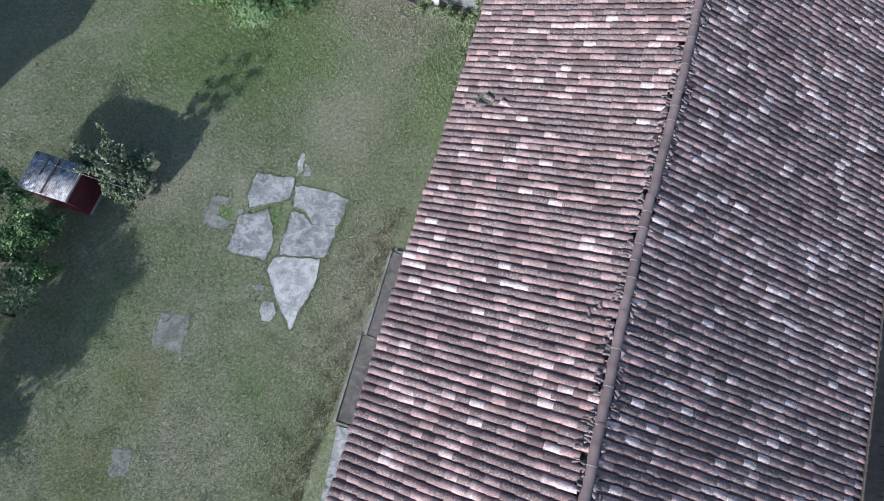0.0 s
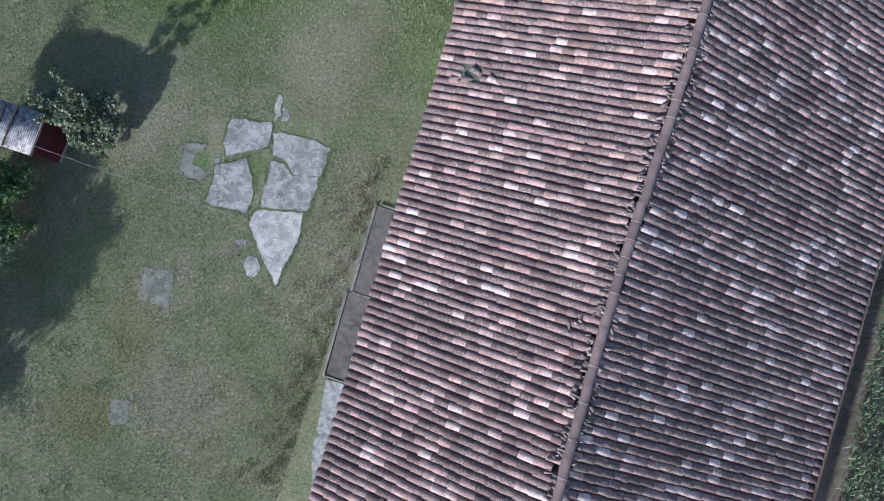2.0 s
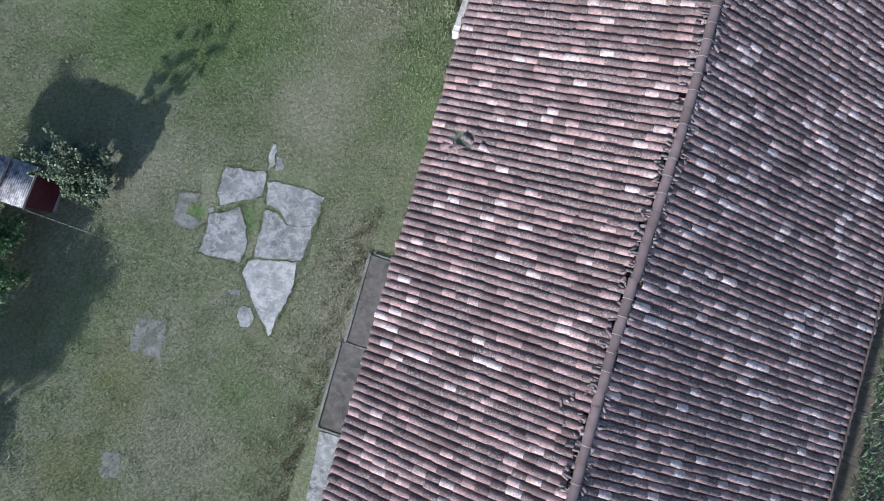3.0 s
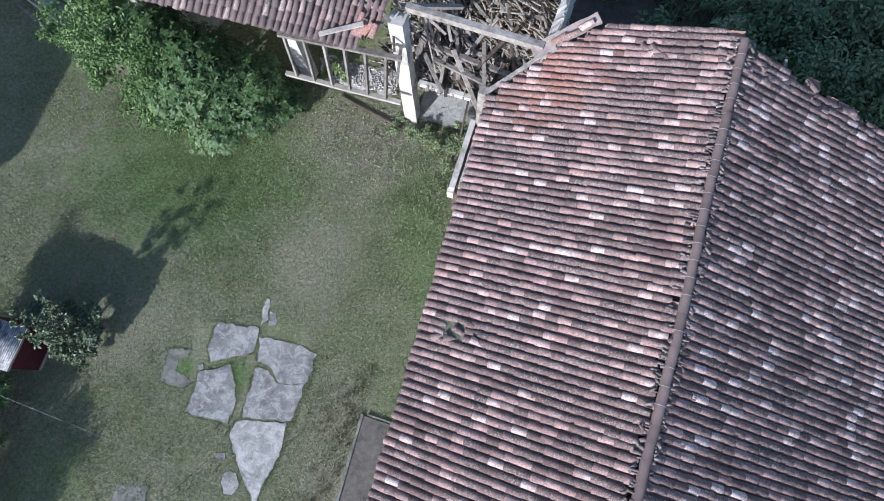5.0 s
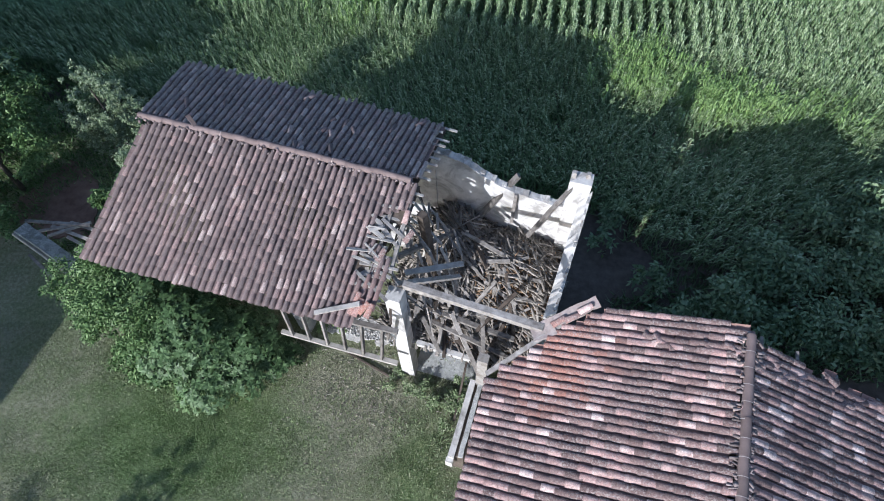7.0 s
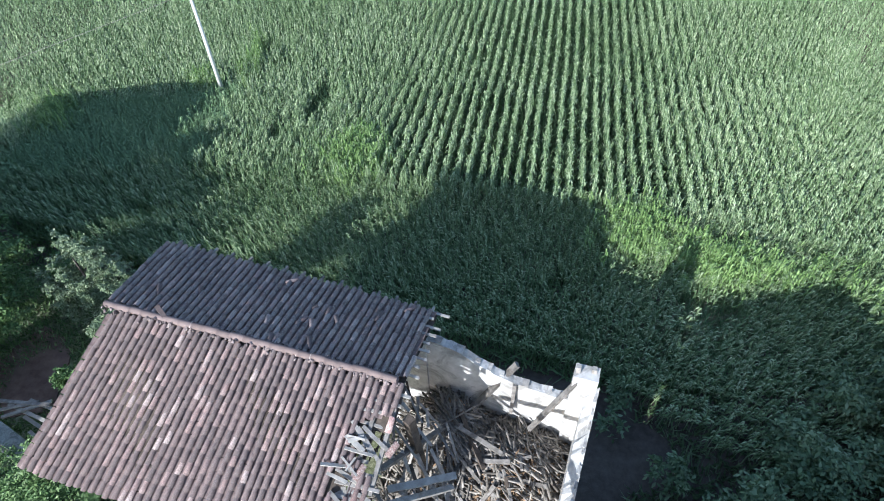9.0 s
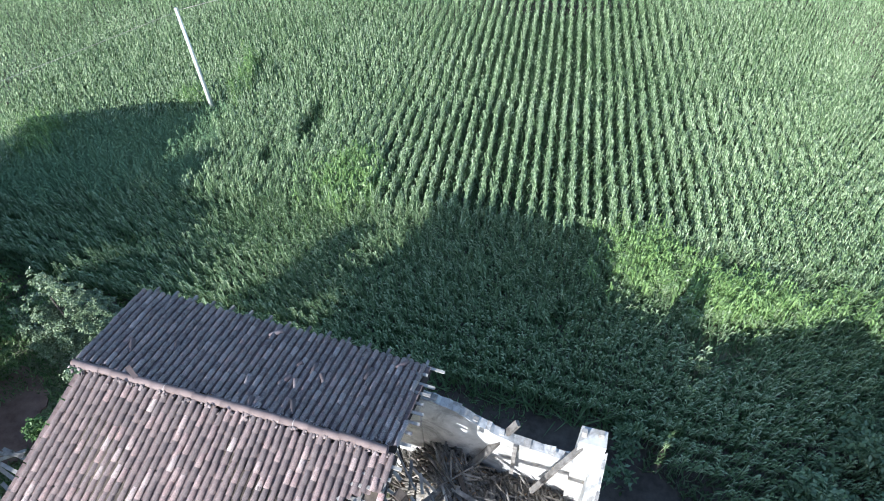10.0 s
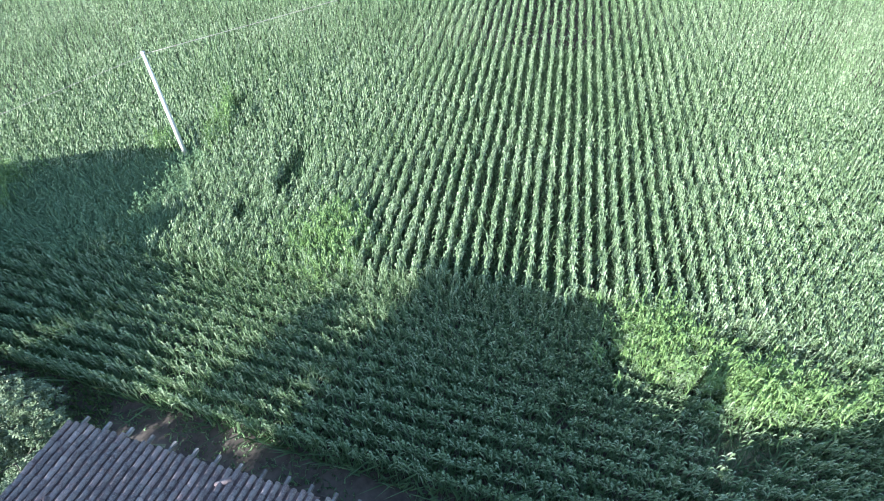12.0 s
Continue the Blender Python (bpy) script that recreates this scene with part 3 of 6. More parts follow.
roof = part("roof", mesh_of("roof_boards", [(-5.0, -27, RIDGE_Z - 5.0 * SLOPE - 0.10), (0, -27, RIDGE_Z - 0.10), (7.1, -27, RIDGE_Z - 7.1 * SLOPE - 0.10),
                                            (-5.5, 13.1, RIDGE_Z - 5.5 * SLOPE - 0.10), (-3.2, 15.1, RIDGE_Z - 3.2 * SLOPE - 0.10), (0, 14.9, RIDGE_Z - 0.10), (7.1, 14.5, RIDGE_Z - 7.1 * SLOPE - 0.10),
                                            (-3.2, -27, RIDGE_Z - 3.2 * SLOPE - 0.10), (-3.2, 12.9, RIDGE_Z - 3.2 * SLOPE - 0.10)],
                                 [(0, 7, 8, 3), (3, 8, 4), (7, 1, 5, 4), (1, 2, 6, 5)], WOOD_DARK), None, barn)
cols = range(int(-27 / PITCH), int(15.6 / PITCH))
lay_tiles(roof, barn_left, cols, lambda a: (5.50 + 0.035 * a) * TILT_LEN, barn_keep_left, lambda a, q: 5.0 < a < 9.3 and 1.2 < q < 6.5, 11)
lay_tiles(roof, barn_right, cols, lambda a: 7.19 * TILT_LEN, barn_keep_right, lambda a, q: False, 12, TILE_ONE, TILE_RIGHT)
RIDGE_LINE = [(0, -27, RIDGE_Z + 0.06), (0.06, -3, RIDGE_Z + 0.08), (-0.05, 2, RIDGE_Z + 0.05), (0.05, 7, RIDGE_Z + 0.06), (0, 11, RIDGE_Z + 0.05), (0.02, 15.0, RIDGE_Z + 0.08)]
ridge_caps(roof, RIDGE_LINE, 0.42, 0.122, 3, 0.62)
tagged(part("mortar", boxes_mesh("mortar", mortar_bed(RIDGE_LINE, 0.22, 5, ((27.7, 27.95, -1), (28.7, 29.0, -1))), MORTAR), None, roof), kind="stuff")


def wall_block(name, x0, x1, y0, y1, z0, z1, material, parent, label=""):
    bm = bmesh.new()
    box(bm, (x1 - x0, y1 - y0, z1 - z0), Matrix.Translation(((x0 + x1) / 2, (y0 + y1) / 2, (z0 + z1) / 2)), 0.02, 4)
    return part(name, bm, material, parent, label)


wall_block("wall", -5.1, -4.7, -27, 12.6, -0.1, 7.0, PLASTER, barn)
wall_block("wall", 6.5, 6.9, -27, 14.2, -0.1, 6.4, PLASTER, barn)


def gable(y0, y1, x0, x1, parent, apex=0.0, low=0.3):
    prof = [(x0, -0.1), (x1, -0.1), (x1, RIDGE_Z - SLOPE * x1 - low), (apex, RIDGE_Z - low), (x0, RIDGE_Z + SLOPE * x0 - low)]
    verts = [(x, y, z) for y in (y0, y1) for x, z in prof]
    faces = [(4, 3, 2, 1, 0), (5, 6, 7, 8, 9)] + [(i, (i + 1) % 5, 5 + (i + 1) % 5, 5 + i) for i in range(5)]
    me = mesh_of("gable_wall", verts, faces, PLASTER)
    return part("gable_wall", me, None, parent)


gable(14.0, 14.4, -4.7, 6.5, barn)
gable(-27.0, -26.6, -4.7, 6.5, barn)
# Added boards that stop a sun streak on the ground behind the barn.
wall_block("side_boarding", -4.98, -4.82, 12.7, 15.4, -0.1, 4.2, WOOD_DARK, barn, "added dark boarding that blocks sun under the broken roof corner")
# added board that closes the channels at the far eave, stopping sun streaks
part("eave_board", beam((7.12, -27, RIDGE_Z - 7.12 * SLOPE + 0.03), (7.12, 14.6, RIDGE_Z - 7.12 * SLOPE + 0.03), 0.03, 0.20, 0, 0.0, 0), WOOD_DARK, roof)
# ends of laths and rafters at the far gable
rng = random.Random(8)
for p in (-0.55, -0.3, -0.15, 0.15, 0.4, 0.62, 1.35, 2.1, 2.5, 3.6, 4.9, 5.3, 6.4):
    z = RIDGE_Z - SLOPE * abs(p) - 0.03
    part("lath", beam((p, 14.3, z), (p + rng.uniform(-0.05, 0.05), 15.02 + rng.uniform(-0.2, 0.3), z + rng.uniform(-0.03, 0.05)), 0.07, 0.05), WOOD, barn)
gable_rng = random.Random(23)
loose_tile = mesh_of("slipped_tile", tile_shape()[0], [tuple(q) for q in tile_shape()[1]], TILE_ONE, True)
for k in range(26):
    right = k % 3 > 0
    q = gable_rng.uniform(0.3, 6.8 if right else 2.6)
    c = (barn_right if right else barn_left)(14.72 + gable_rng.uniform(-0.35, 0.08), q) + Vector((0, 0, gable_rng.uniform(0.03, 0.07)))
    part("slipped_tile", loose_tile, None, roof, at=Matrix.Translation(c) @ pose(0, 0, 0, gable_rng.uniform(-10, 10), (20 if right else -20) + gable_rng.uniform(-12, 12), (90 if right else -90) + gable_rng.gauss(0, 28)))
# green board seen through the hole in the tiles
part("underlay", beam((HOLE[0] - 0.4, HOLE[1], RIDGE_Z + (HOLE[0] - 0.4) * SLOPE + 0.035), (HOLE[0] + 0.4, HOLE[1], RIDGE_Z + (HOLE[0] + 0.4) * SLOPE + 0.035), 0.5, 0.02, 0, 0.02, 5), GREEN_BOARD, roof)
hole_tile = tile_shape()
for dx, dy, turn in ((-0.42, -0.3, -62), (0.3, 0.3, -88), (0.05, 0.12, -105), (-0.12, -0.2, -80), (0.55, -0.05, -97)):
    part("slipped_tile", mesh_of("slipped_tile", hole_tile[0], [tuple(q) for q in hole_tile[1]], TILE_ONE, True), None, roof, at=Matrix.Translation(barn_left(HOLE[1] + dy, -(HOLE[0] + dx) * TILT_LEN) + Vector((0, 0, 0.10))) @ pose(0, 0, 0, 0, -20, turn))
# broken edge beam towards the annex
part("edge_board", beam((-5.95, 12.95, 6.85), (-3.9, 15.15, 7.6), 0.13, 0.06), WOOD, roof)
# broken mortar and tiles hanging at the far corner
part("mortar_lump", beam((-4.95, 14.4, 7.26), (-3.5, 15.55, 7.78), 0.34, 0.07, 8, 0.05, 6), BRICK_PINK, roof, "long broken slab of pink mortar")
part("mortar_lump", beam((-5.0, 14.25, 7.2), (-4.45, 14.6, 7.42), 0.42, 0.09, -10, 0.05, 4), BRICK_PINK, roof)
corner_tile = mesh_of("slipped_tile", tile_shape()[0], [tuple(q) for q in tile_shape()[1]], TILE_ONE, True)
for x, y, z, turn in ((-4.55, 14.62, 7.44, -48), (-4.25, 14.8, 7.55, -56), (-3.95, 15.1, 7.66, -50)):
    part("slipped_tile", corner_tile, None, roof, at=pose(x, y, z, 18, -8, turn))
# tile shards beside the ridge
shard_rng = random.Random(19)
for k in range(12):
    a, q = 0.45 + shard_rng.gauss(0, 0.3), 0.55 + shard_rng.gauss(0, 0.2)
    c = barn_left(a, q) + Vector((0, 0, 0.12))
    d = Vector((shard_rng.uniform(-1, 1), shard_rng.uniform(-1, 1), 0)).normalized() * shard_rng.uniform(0.03, 0.09)
    part("tile_shard", beam(c - d, c + d, 0.05, 0.015, shard_rng.uniform(-25, 25), 0.01, 1), MORTAR if k % 2 else BRICK_PINK, roof)
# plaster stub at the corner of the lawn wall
# Dark wood colour stands in for the shade on the wall's side.
wall_block("low_pier", -6.68, -6.18, 11.6, 14.3, -0.1, 1.86, WOOD_DARK, barn, "low wall by the eave, coloured dark for its shaded side")
part("coping", beam((-6.60, 11.5, 1.88), (-6.62, 14.3, 1.93), 0.21, 0.16, 0, 0.025, 7), PLASTER, barn, "pale weathered coping")
part("coping", beam((-6.30, 11.6, 1.85), (-6.33, 14.35, 1.90), 0.17, 0.14, 0, 0.025, 7), CONCRETE_PALE, barn)
part("pier_end", beam((-6.62, 11.42, 1.2), (-6.62, 11.42, 1.82), 0.16, 0.24), PLASTER, barn)
part("rail", beam((-7.0, 13.1, 0.3), (-7.12, 15.5, 1.6), 0.08, 0.07), WOOD_DARK, barn)

# ---- the annex ----
ANNEX = pose(-9.24, 21.84, 0, 0, 0, -16.14)    # local x along its ridge, local y away from the lawn
annex = thing("ruined_annex", "half collapsed farm shed with a clay tile roof and white pillars", "shed", ANNEX)


def annex_ridge(a):
    """The sagging ridge: a point at a metres along it."""
    return Vector((a - 0.2 * max(0.0, 1 - a / 7.0), 0.15 + 0.045 * a, 8.70 - 0.05 * a - 0.0022 * a * a))


def annex_near(a, q):
    k = q / 1.085
    top = annex_ridge(a)
    return Vector((a - 0.22 * k * max(0.0, 1 - a / 6.0), top.y - k, top.z - (0.54 - 0.035 * a) * k + sag(a, -k, 0.08)))


def annex_far(a, q):
    k = q / 1.014
    top = annex_ridge(a)
    return Vector((top.x - 0.08 * k * max(0.0, 1 - a / 7.0), top.y + k, top.z - (0.15 + 0.006 * a) * k + sag(a, k, 0.08)))


def annex_keep_near(a, q):
    k = q / 1.085 - 0.04 * a
    edge = 9.2 + 0.2 * noise.noise(Vector((k * 2.2, 0, 0)))
    if 0.7 < k < 2.3:
        edge -= 0.85 * math.sin((k - 0.7) / 1.6 * math.pi) ** 0.5
    if 8.1 < a < 8.75 and 2.3 < k < 3.15:
        return False
    if k > 4.1 and a > 8.7:
        return False
    return 0.0 <= a < edge


def annex_keep_far(a, q):
    k = q / 1.014
    return 0.0 <= a < 9.15 - 0.03 * k + 0.2 * noise.noise(Vector((k * 2.5, 9, 0)))


aroof = part("roof", mesh_of("roof_boards", [tuple(annex_near(a, q) - Vector((0, 0, 0.09))) for a in (0.1, 4, 8.6) for q in (0, 4.6)] + [tuple(annex_far(a, q) - Vector((0, 0, 0.09))) for a in (0.1, 4, 9.2) for q in (0, 3.2)],
                                  [(0, 1, 3, 2), (2, 3, 5, 4), (6, 7, 9, 8), (8, 9, 11, 10)], WOOD_DARK), None, annex)
cols = range(0, int(9.8 / PITCH))
lay_tiles(aroof, annex_near, cols, lambda a: (4.46 + 0.04 * a) * 1.085, annex_keep_near, lambda a, q: 4.0 < a < 8.5, 21, TILE_ANNEX_ONE, TILE_ANNEX, tile_shape(0.079, 0.066, 0.092))
lay_tiles(aroof, annex_far, cols, lambda a: (3.15 - 0.01 * a) * 1.014 + 0.1 * noise.noise(Vector((a * 3, 2, 0))), annex_keep_far, lambda a, q: False, 22, TILE_ANNEX_ONE, TILE_ANNEX_FAR, tile_shape(0.079, 0.066, 0.092))
A_LINE = [annex_ridge(a) + Vector((0, 0, 0.03)) for a in (-0.05, 2, 4, 6, 8, 9.1)]
ridge_caps(aroof, A_LINE, 0.42, 0.115, 4, 0.1)
far_tile = mesh_of("slipped_tile", tile_shape(0.079, 0.066, 0.092)[0], [tuple(q) for q in tile_shape()[1]], TILE_ANNEX_ONE, True)
far_rng = random.Random(37)
for k in range(14):
    a, q = far_rng.uniform(0.4, 8.8), far_rng.uniform(0.4, 3.1)
    part("slipped_tile", far_tile, None, aroof, at=Matrix.Translation(annex_far(a, q) + Vector((0, 0, 0.09))) @ pose(0, 0, 0, far_rng.uniform(-15, 5), far_rng.uniform(-12, 12), 180 + far_rng.gauss(0, 35)))
part("broken_ridge_tile", beam(annex_ridge(1.95) + Vector((0, 0, 0.05)), annex_ridge(1.75) + Vector((0, 0.1, 0.45)), 0.13, 0.04), RIDGE, aroof)
tagged(part("mortar", boxes_mesh("mortar", mortar_bed(A_LINE, 0.14, 6), MORTAR), None, aroof), kind="stuff")
for i, a in enumerate(np.arange(0.3, 9.6, 0.62)):
    p = annex_far(a, 2.6)
    q = annex_far(a, 3.5 - 0.02 * a + 0.12 * noise.noise(Vector((a * 5, 0, 0))))
    part("rafter", beam(p - Vector((0, 0, 0.05)), q - Vector((0, 0, 0.05)), 0.08, 0.09), WOOD, annex)
for a in np.arange(0.4, 9.0, 1.05):
    p, q = annex_near(a, 0.3), annex_near(a, 4.7)
    part("rafter", beam(p - Vector((0, 0, 0.16)), q - Vector((0, 0, 0.16)), 0.09, 0.10), WOOD_DARK, annex)
# walls and pillars
# Added end wall, skewed to block sun that would reach the track.
END = ((-3.2, -0.75, 6.7), (0.0, -0.05, 8.4), (2.75, -0.15, 8.05))
verts = [(x + t, y, z) for t in (0.0, 0.3) for y, x, top in END for z in (-0.1, top)]
part("end_wall", mesh_of("end_wall", verts, [(0, 1, 3, 2), (2, 3, 5, 4), (6, 8, 9, 7), (8, 10, 11, 9), (1, 7, 9, 3), (3, 9, 11, 5), (0, 6, 7, 1), (4, 5, 11, 10)], PLASTER), None, annex)
wall_block("back_wall", 0.2, 9.0, 2.75, 3.05, -0.1, 7.0, PLASTER, annex)


def broken_wall(x0, x1, y0, y1, tops, parent, material=PLASTER, label="", cant=0.0):
    """A wall along x with an uneven, broken top; cant: how much lower its second side has crumbled."""
    n = 24
    verts, faces = [], []
    for i in range(n + 1):
        f = i / n
        x = x0 + (x1 - x0) * f
        k = f * (len(tops) - 1)
        j = min(int(k), len(tops) - 2)
        z = tops[j] + (tops[j + 1] - tops[j]) * (k - j) + 0.07 * noise.noise(Vector((x * 4, y0, 0)))
        verts += [(x, y0, -0.1), (x, y1, -0.1), (x, y1, z - cant * (1 + 0.5 * noise.noise(Vector((x * 3, 5, 0)))) + 0.03 * noise.noise(Vector((x * 6, 2, 0)))), (x, y0, z)]
    for i in range(n):
        b = i * 4
        for e in range(4):
            faces.append((b + e, b + 4 + e, b + 4 + (e + 1) % 4, b + (e + 1) % 4))
    faces += [(0, 1, 2, 3), (n * 4 + 3, n * 4 + 2, n * 4 + 1, n * 4)]
    wall = part("broken_wall", mesh_of("broken_wall", verts, faces, material), None, parent, label)
    rng = random.Random(17)
    x = min(x0, x1) + 0.1
    while x < max(x0, x1) - 0.1:
        w = rng.uniform(0.12, 0.3)
        i = min(n, max(0, round((x + w / 2 - x0) / (x1 - x0) * n)))
        z = verts[i * 4 + 3][2]
        mid = y0 + 0.05 if cant else (y0 + y1) / 2
        part("loose_brick", beam((x, mid + rng.uniform(-0.02, 0.02), z), (x + w, mid + rng.uniform(-0.02, 0.02), z + rng.uniform(-0.02, 0.03)), (0.1 if cant else y1 - y0) * rng.uniform(0.5, 1.0), rng.uniform(0.02, 0.06), rng.uniform(-8, 8), 0.025, 2), BRICK_PALE if rng.random() < 0.4 else BRICK_DULL, wall)
        x += w * rng.uniform(1.1, 2.2)
    return wall


broken_wall(9.0, 14.0, 2.8, 3.1, [6.9, 6.85, 6.7, 6.4, 6.1, 5.85, 5.7, 5.6, 5.55, 5.5, 5.6], annex)
side = broken_wall(-1.7, 2.7, -0.17, 0.17, [6.3, 6.15, 6.2, 6.5, 6.9], annex, cant=0.6)
side.matrix_basis = pose(14.2, 0, 0, 0, 0, 90 - 3)
wall_block("corner_pillar", 13.7, 14.42, 2.62, 3.12, -0.1, 7.2, PLASTER, annex)
for dx, dy, h in ((0.05, 0.0, 0.25), (0.5, 0.1, 0.2)):
    part("brick_stub", beam((13.75 + dx, 2.85 + dy, 7.18), (13.75 + dx, 2.85 + dy, 7.2 + h), 0.14, 0.14), BRICK_DULL, annex)
for x, y, top in ((4.7, -2.34, 6.6), (9.46, -2.88, 6.6)):
    wall_block("pillar", x - 0.25, x + 0.25, y, y + 0.48, -0.1, top, PLASTER, annex)
wall_block("pillar", 12.25, 12.6, -3.1, -2.8, -0.1, 4.3, BRICK_DULL, annex)
wall_block("bay_floor", 9.6, 12.2, -2.62, 2.2, -0.1, 0.05, CONCRETE_PALE, annex, "pale concrete floor under the collapsed bay")
# upper floor of the collapsed bay and the timber screen beside it
wall_block("loft_floor", 8.3, 14.0, -2.4, 2.75, 2.4, 2.62, CONCRETE, annex)
part("floor_edge", beam((9.85, -2.5, 2.72), (12.6, -2.55, 2.74), 0.17, 0.2), PLASTER, annex)
part("eave_beam", beam((5.6, -3.66, 5.62), (9.8, -3.5, 5.86), 0.16, 0.12), WOOD, annex)
part("bottom_rail", beam((4.9, -3.5, 2.6), (9.45, -3.42, 2.62), 0.16, 0.14), WOOD_PALE, annex)
for k in range(6):
    f = 0.06 + k * 0.17
    top = Vector((5.45, -3.55, 5.5)).lerp(Vector((9.7, -3.55, 5.9)), f)
    low = Vector((5.2, -3.5, 2.6)).lerp(Vector((9.3, -3.42, 2.62)), f - 0.02)
    part("screen_bar", beam(top, low, 0.11, 0.09), WOOD, annex)
# roof timbers left over the collapsed bay
part("tie_beam", beam((9.7, -2.42, 6.95), (14.0, -2.78, 7.3), 0.2, 0.22), WOOD, annex, "long grey timber over the open bay")
part("strut", beam((9.5, -2.5, 7.0), (11.0, -0.85, 5.4), 0.16, 0.10), WOOD, annex)
part("plank", beam((9.5, -1.85, 6.6), (11.1, -0.8, 6.2), 0.2, 0.04, 0, 0.03, 6), WOOD_PALE, annex, "bleached splintered plank")
part("strut", beam((13.95, 2.75, 7.15), (12.7, 2.2, 4.1), 0.15, 0.10), WOOD, annex)
part("strut", beam((11.95, 3.2, 6.2), (10.6, 2.3, 4.0), 0.2, 0.13), WOOD, annex)
part("strut", beam((12.0, 2.75, 5.7), (12.0, 2.5, 4.3), 0.12, 0.10), WOOD, annex)
part("strut", beam((9.9, -1.6, 3.9), (13.2, -1.75, 3.6), 0.16, 0.14), WOOD, annex)
part("strut", beam((9.95, -1.9, 3.7), (13.0, -2.3, 3.3), 0.13, 0.12), WOOD, annex)
part("strut", beam((10.9, -1.6, 4.0), (12.35, -3.0, 2.6), 0.14, 0.10), WOOD, annex)
part("strut", beam((11.9, -1.2, 4.3), (12.45, -2.9, 3.0), 0.14, 0.10), WOOD, annex)
part("strut", beam((12.9, -0.5, 4.6), (11.9, -1.9, 3.8), 0.12, 0.10), WOOD_DARK, annex)
part("strut", beam((9.95, -2.0, 4.0), (10.8, -2.7, 2.9), 0.13, 0.10), WOOD, annex)
part("post", beam((9.75, 0.1, 2.7), (9.6, -0.25, 7.6), 0.26, 0.24), WOOD_DARK, annex, "dark timber post holding the roof end")
part("strut", beam((9.2, -1.5, 6.9), (10.1, 1.4, 4.4), 0.15, 0.12), WOOD, annex)
for a0, q0, a1, q1 in ((8.3, 2.75, 9.1, 2.55), (8.35, 3.0, 9.05, 2.85), (8.5, 2.45, 8.95, 3.3), (8.3, 3.25, 9.0, 3.1)):
    part("plank", beam(annex_near(a0, (q0 + 0.36) * 1.085) - Vector((0, 0, 0.10)), annex_near(a1, (q1 + 0.36) * 1.085) - Vector((0, 0, 0.04)), 0.13, 0.04), WOOD_PALE, annex)
part("loose_plank", beam((7.55, -4.1, 7.05), (8.8, -3.55, 7.32), 0.14, 0.05), WOOD_PALE, annex, "pale loose plank lying on the tiles")
part("underlay", mesh_of("underlay", [tuple(annex_far(a, q) - Vector((0, 0, 0.05 + d))) for d in (0, 0.03) for a in (8.7, 9.2) for q in (0.25, 3.1)], [(0, 2, 3, 1), (4, 5, 7, 6), (2, 6, 7, 3), (0, 1, 5, 4), (1, 3, 7, 5)], WOOD_DARK), None, annex)
part("underlay", mesh_of("underlay", [tuple(annex_near(a, q) - Vector((0, 0, 0.07 + d))) for d in (0, 0.03) for a in (8.6, 9.3) for q in (0.05, 1.5)], [(0, 2, 3, 1), (4, 5, 7, 6), (2, 6, 7, 3), (0, 1, 5, 4), (1, 3, 7, 5)], WOOD_DARK), None, annex)
rng = random.Random(77)
for k in range(12):
    q = 0.35 + k * 0.34
    for fn, x0 in ((annex_near, 8.3), (annex_far, 8.6)):
        if fn is annex_far and q > 3.3:
            continue
        a, b = fn(x0, q), fn(x0 + (rng.uniform(0.6, 1.35) if fn is annex_near else rng.uniform(0.5, 1.0)), q)
        b.z += rng.uniform(-0.15, 0.05)
        part("lath", beam(a + Vector((0, 0, -0.02)), b, 0.09, 0.035, 0, 0.01, 2), WOOD_PALE if rng.random() < 0.55 else WOOD, annex)
for k in range(7):
    q = rng.uniform(1.4, 3.4)
    a = annex_near(8.5 + rng.uniform(-0.3, 0.4), q)
    b = annex_near(9.2 + rng.uniform(-0.2, 0.3), q + rng.uniform(-0.9, 0.9))
    part("lath", beam(a + Vector((0, 0, 0.05)), b + Vector((0, 0, 0.03)), 0.10, 0.04, 0, 0.01, 2), WOOD_PALE if k % 2 else WOOD, annex)
for k in range(64):
    x, y = rng.uniform(8.7, 10.4), rng.uniform(-2.2, 1.6)
    z = 7.2 - 0.3 * abs(y) - 1.9 * max(0.0, x - 9.0) + rng.uniform(-0.5, 0.2)
    length = rng.uniform(0.5, 1.5)
    turn, tip = rng.gauss(-60, 40), rng.uniform(5, 60)
    d = Vector((math.cos(radians(turn)) * math.cos(radians(tip)), math.sin(radians(turn)) * math.cos(radians(tip)), -math.sin(radians(tip)))) * length
    part("broken_lath", beam((x, y, z), Vector((x, y, z)) + d, rng.uniform(0.04, 0.11), 0.03, rng.uniform(-30, 30), 0.01, 1), rng.choice((WOOD, WOOD, WOOD_DARK, WOOD_PALE)), annex)
slip = tile_shape()
slip_mesh = mesh_of("slipped_tile", slip[0], [tuple(q) for q in slip[1]], TILE_ONE, True)
for k in range(9):
    a, q = (rng.uniform(8.5, 9.35), rng.uniform(4.2, 4.85)) if k > 2 else (rng.uniform(8.8, 9.5), rng.uniform(1.2, 3.2))
    part("slipped_tile", slip_mesh, None, annex, at=Matrix.Translation(annex_near(a, q) + Vector((0, 0, 0.03 + rng.uniform(0, 0.07)))) @ pose(0, 0, 0, 22, rng.uniform(-10, 10), rng.gauss(-14, 10)))
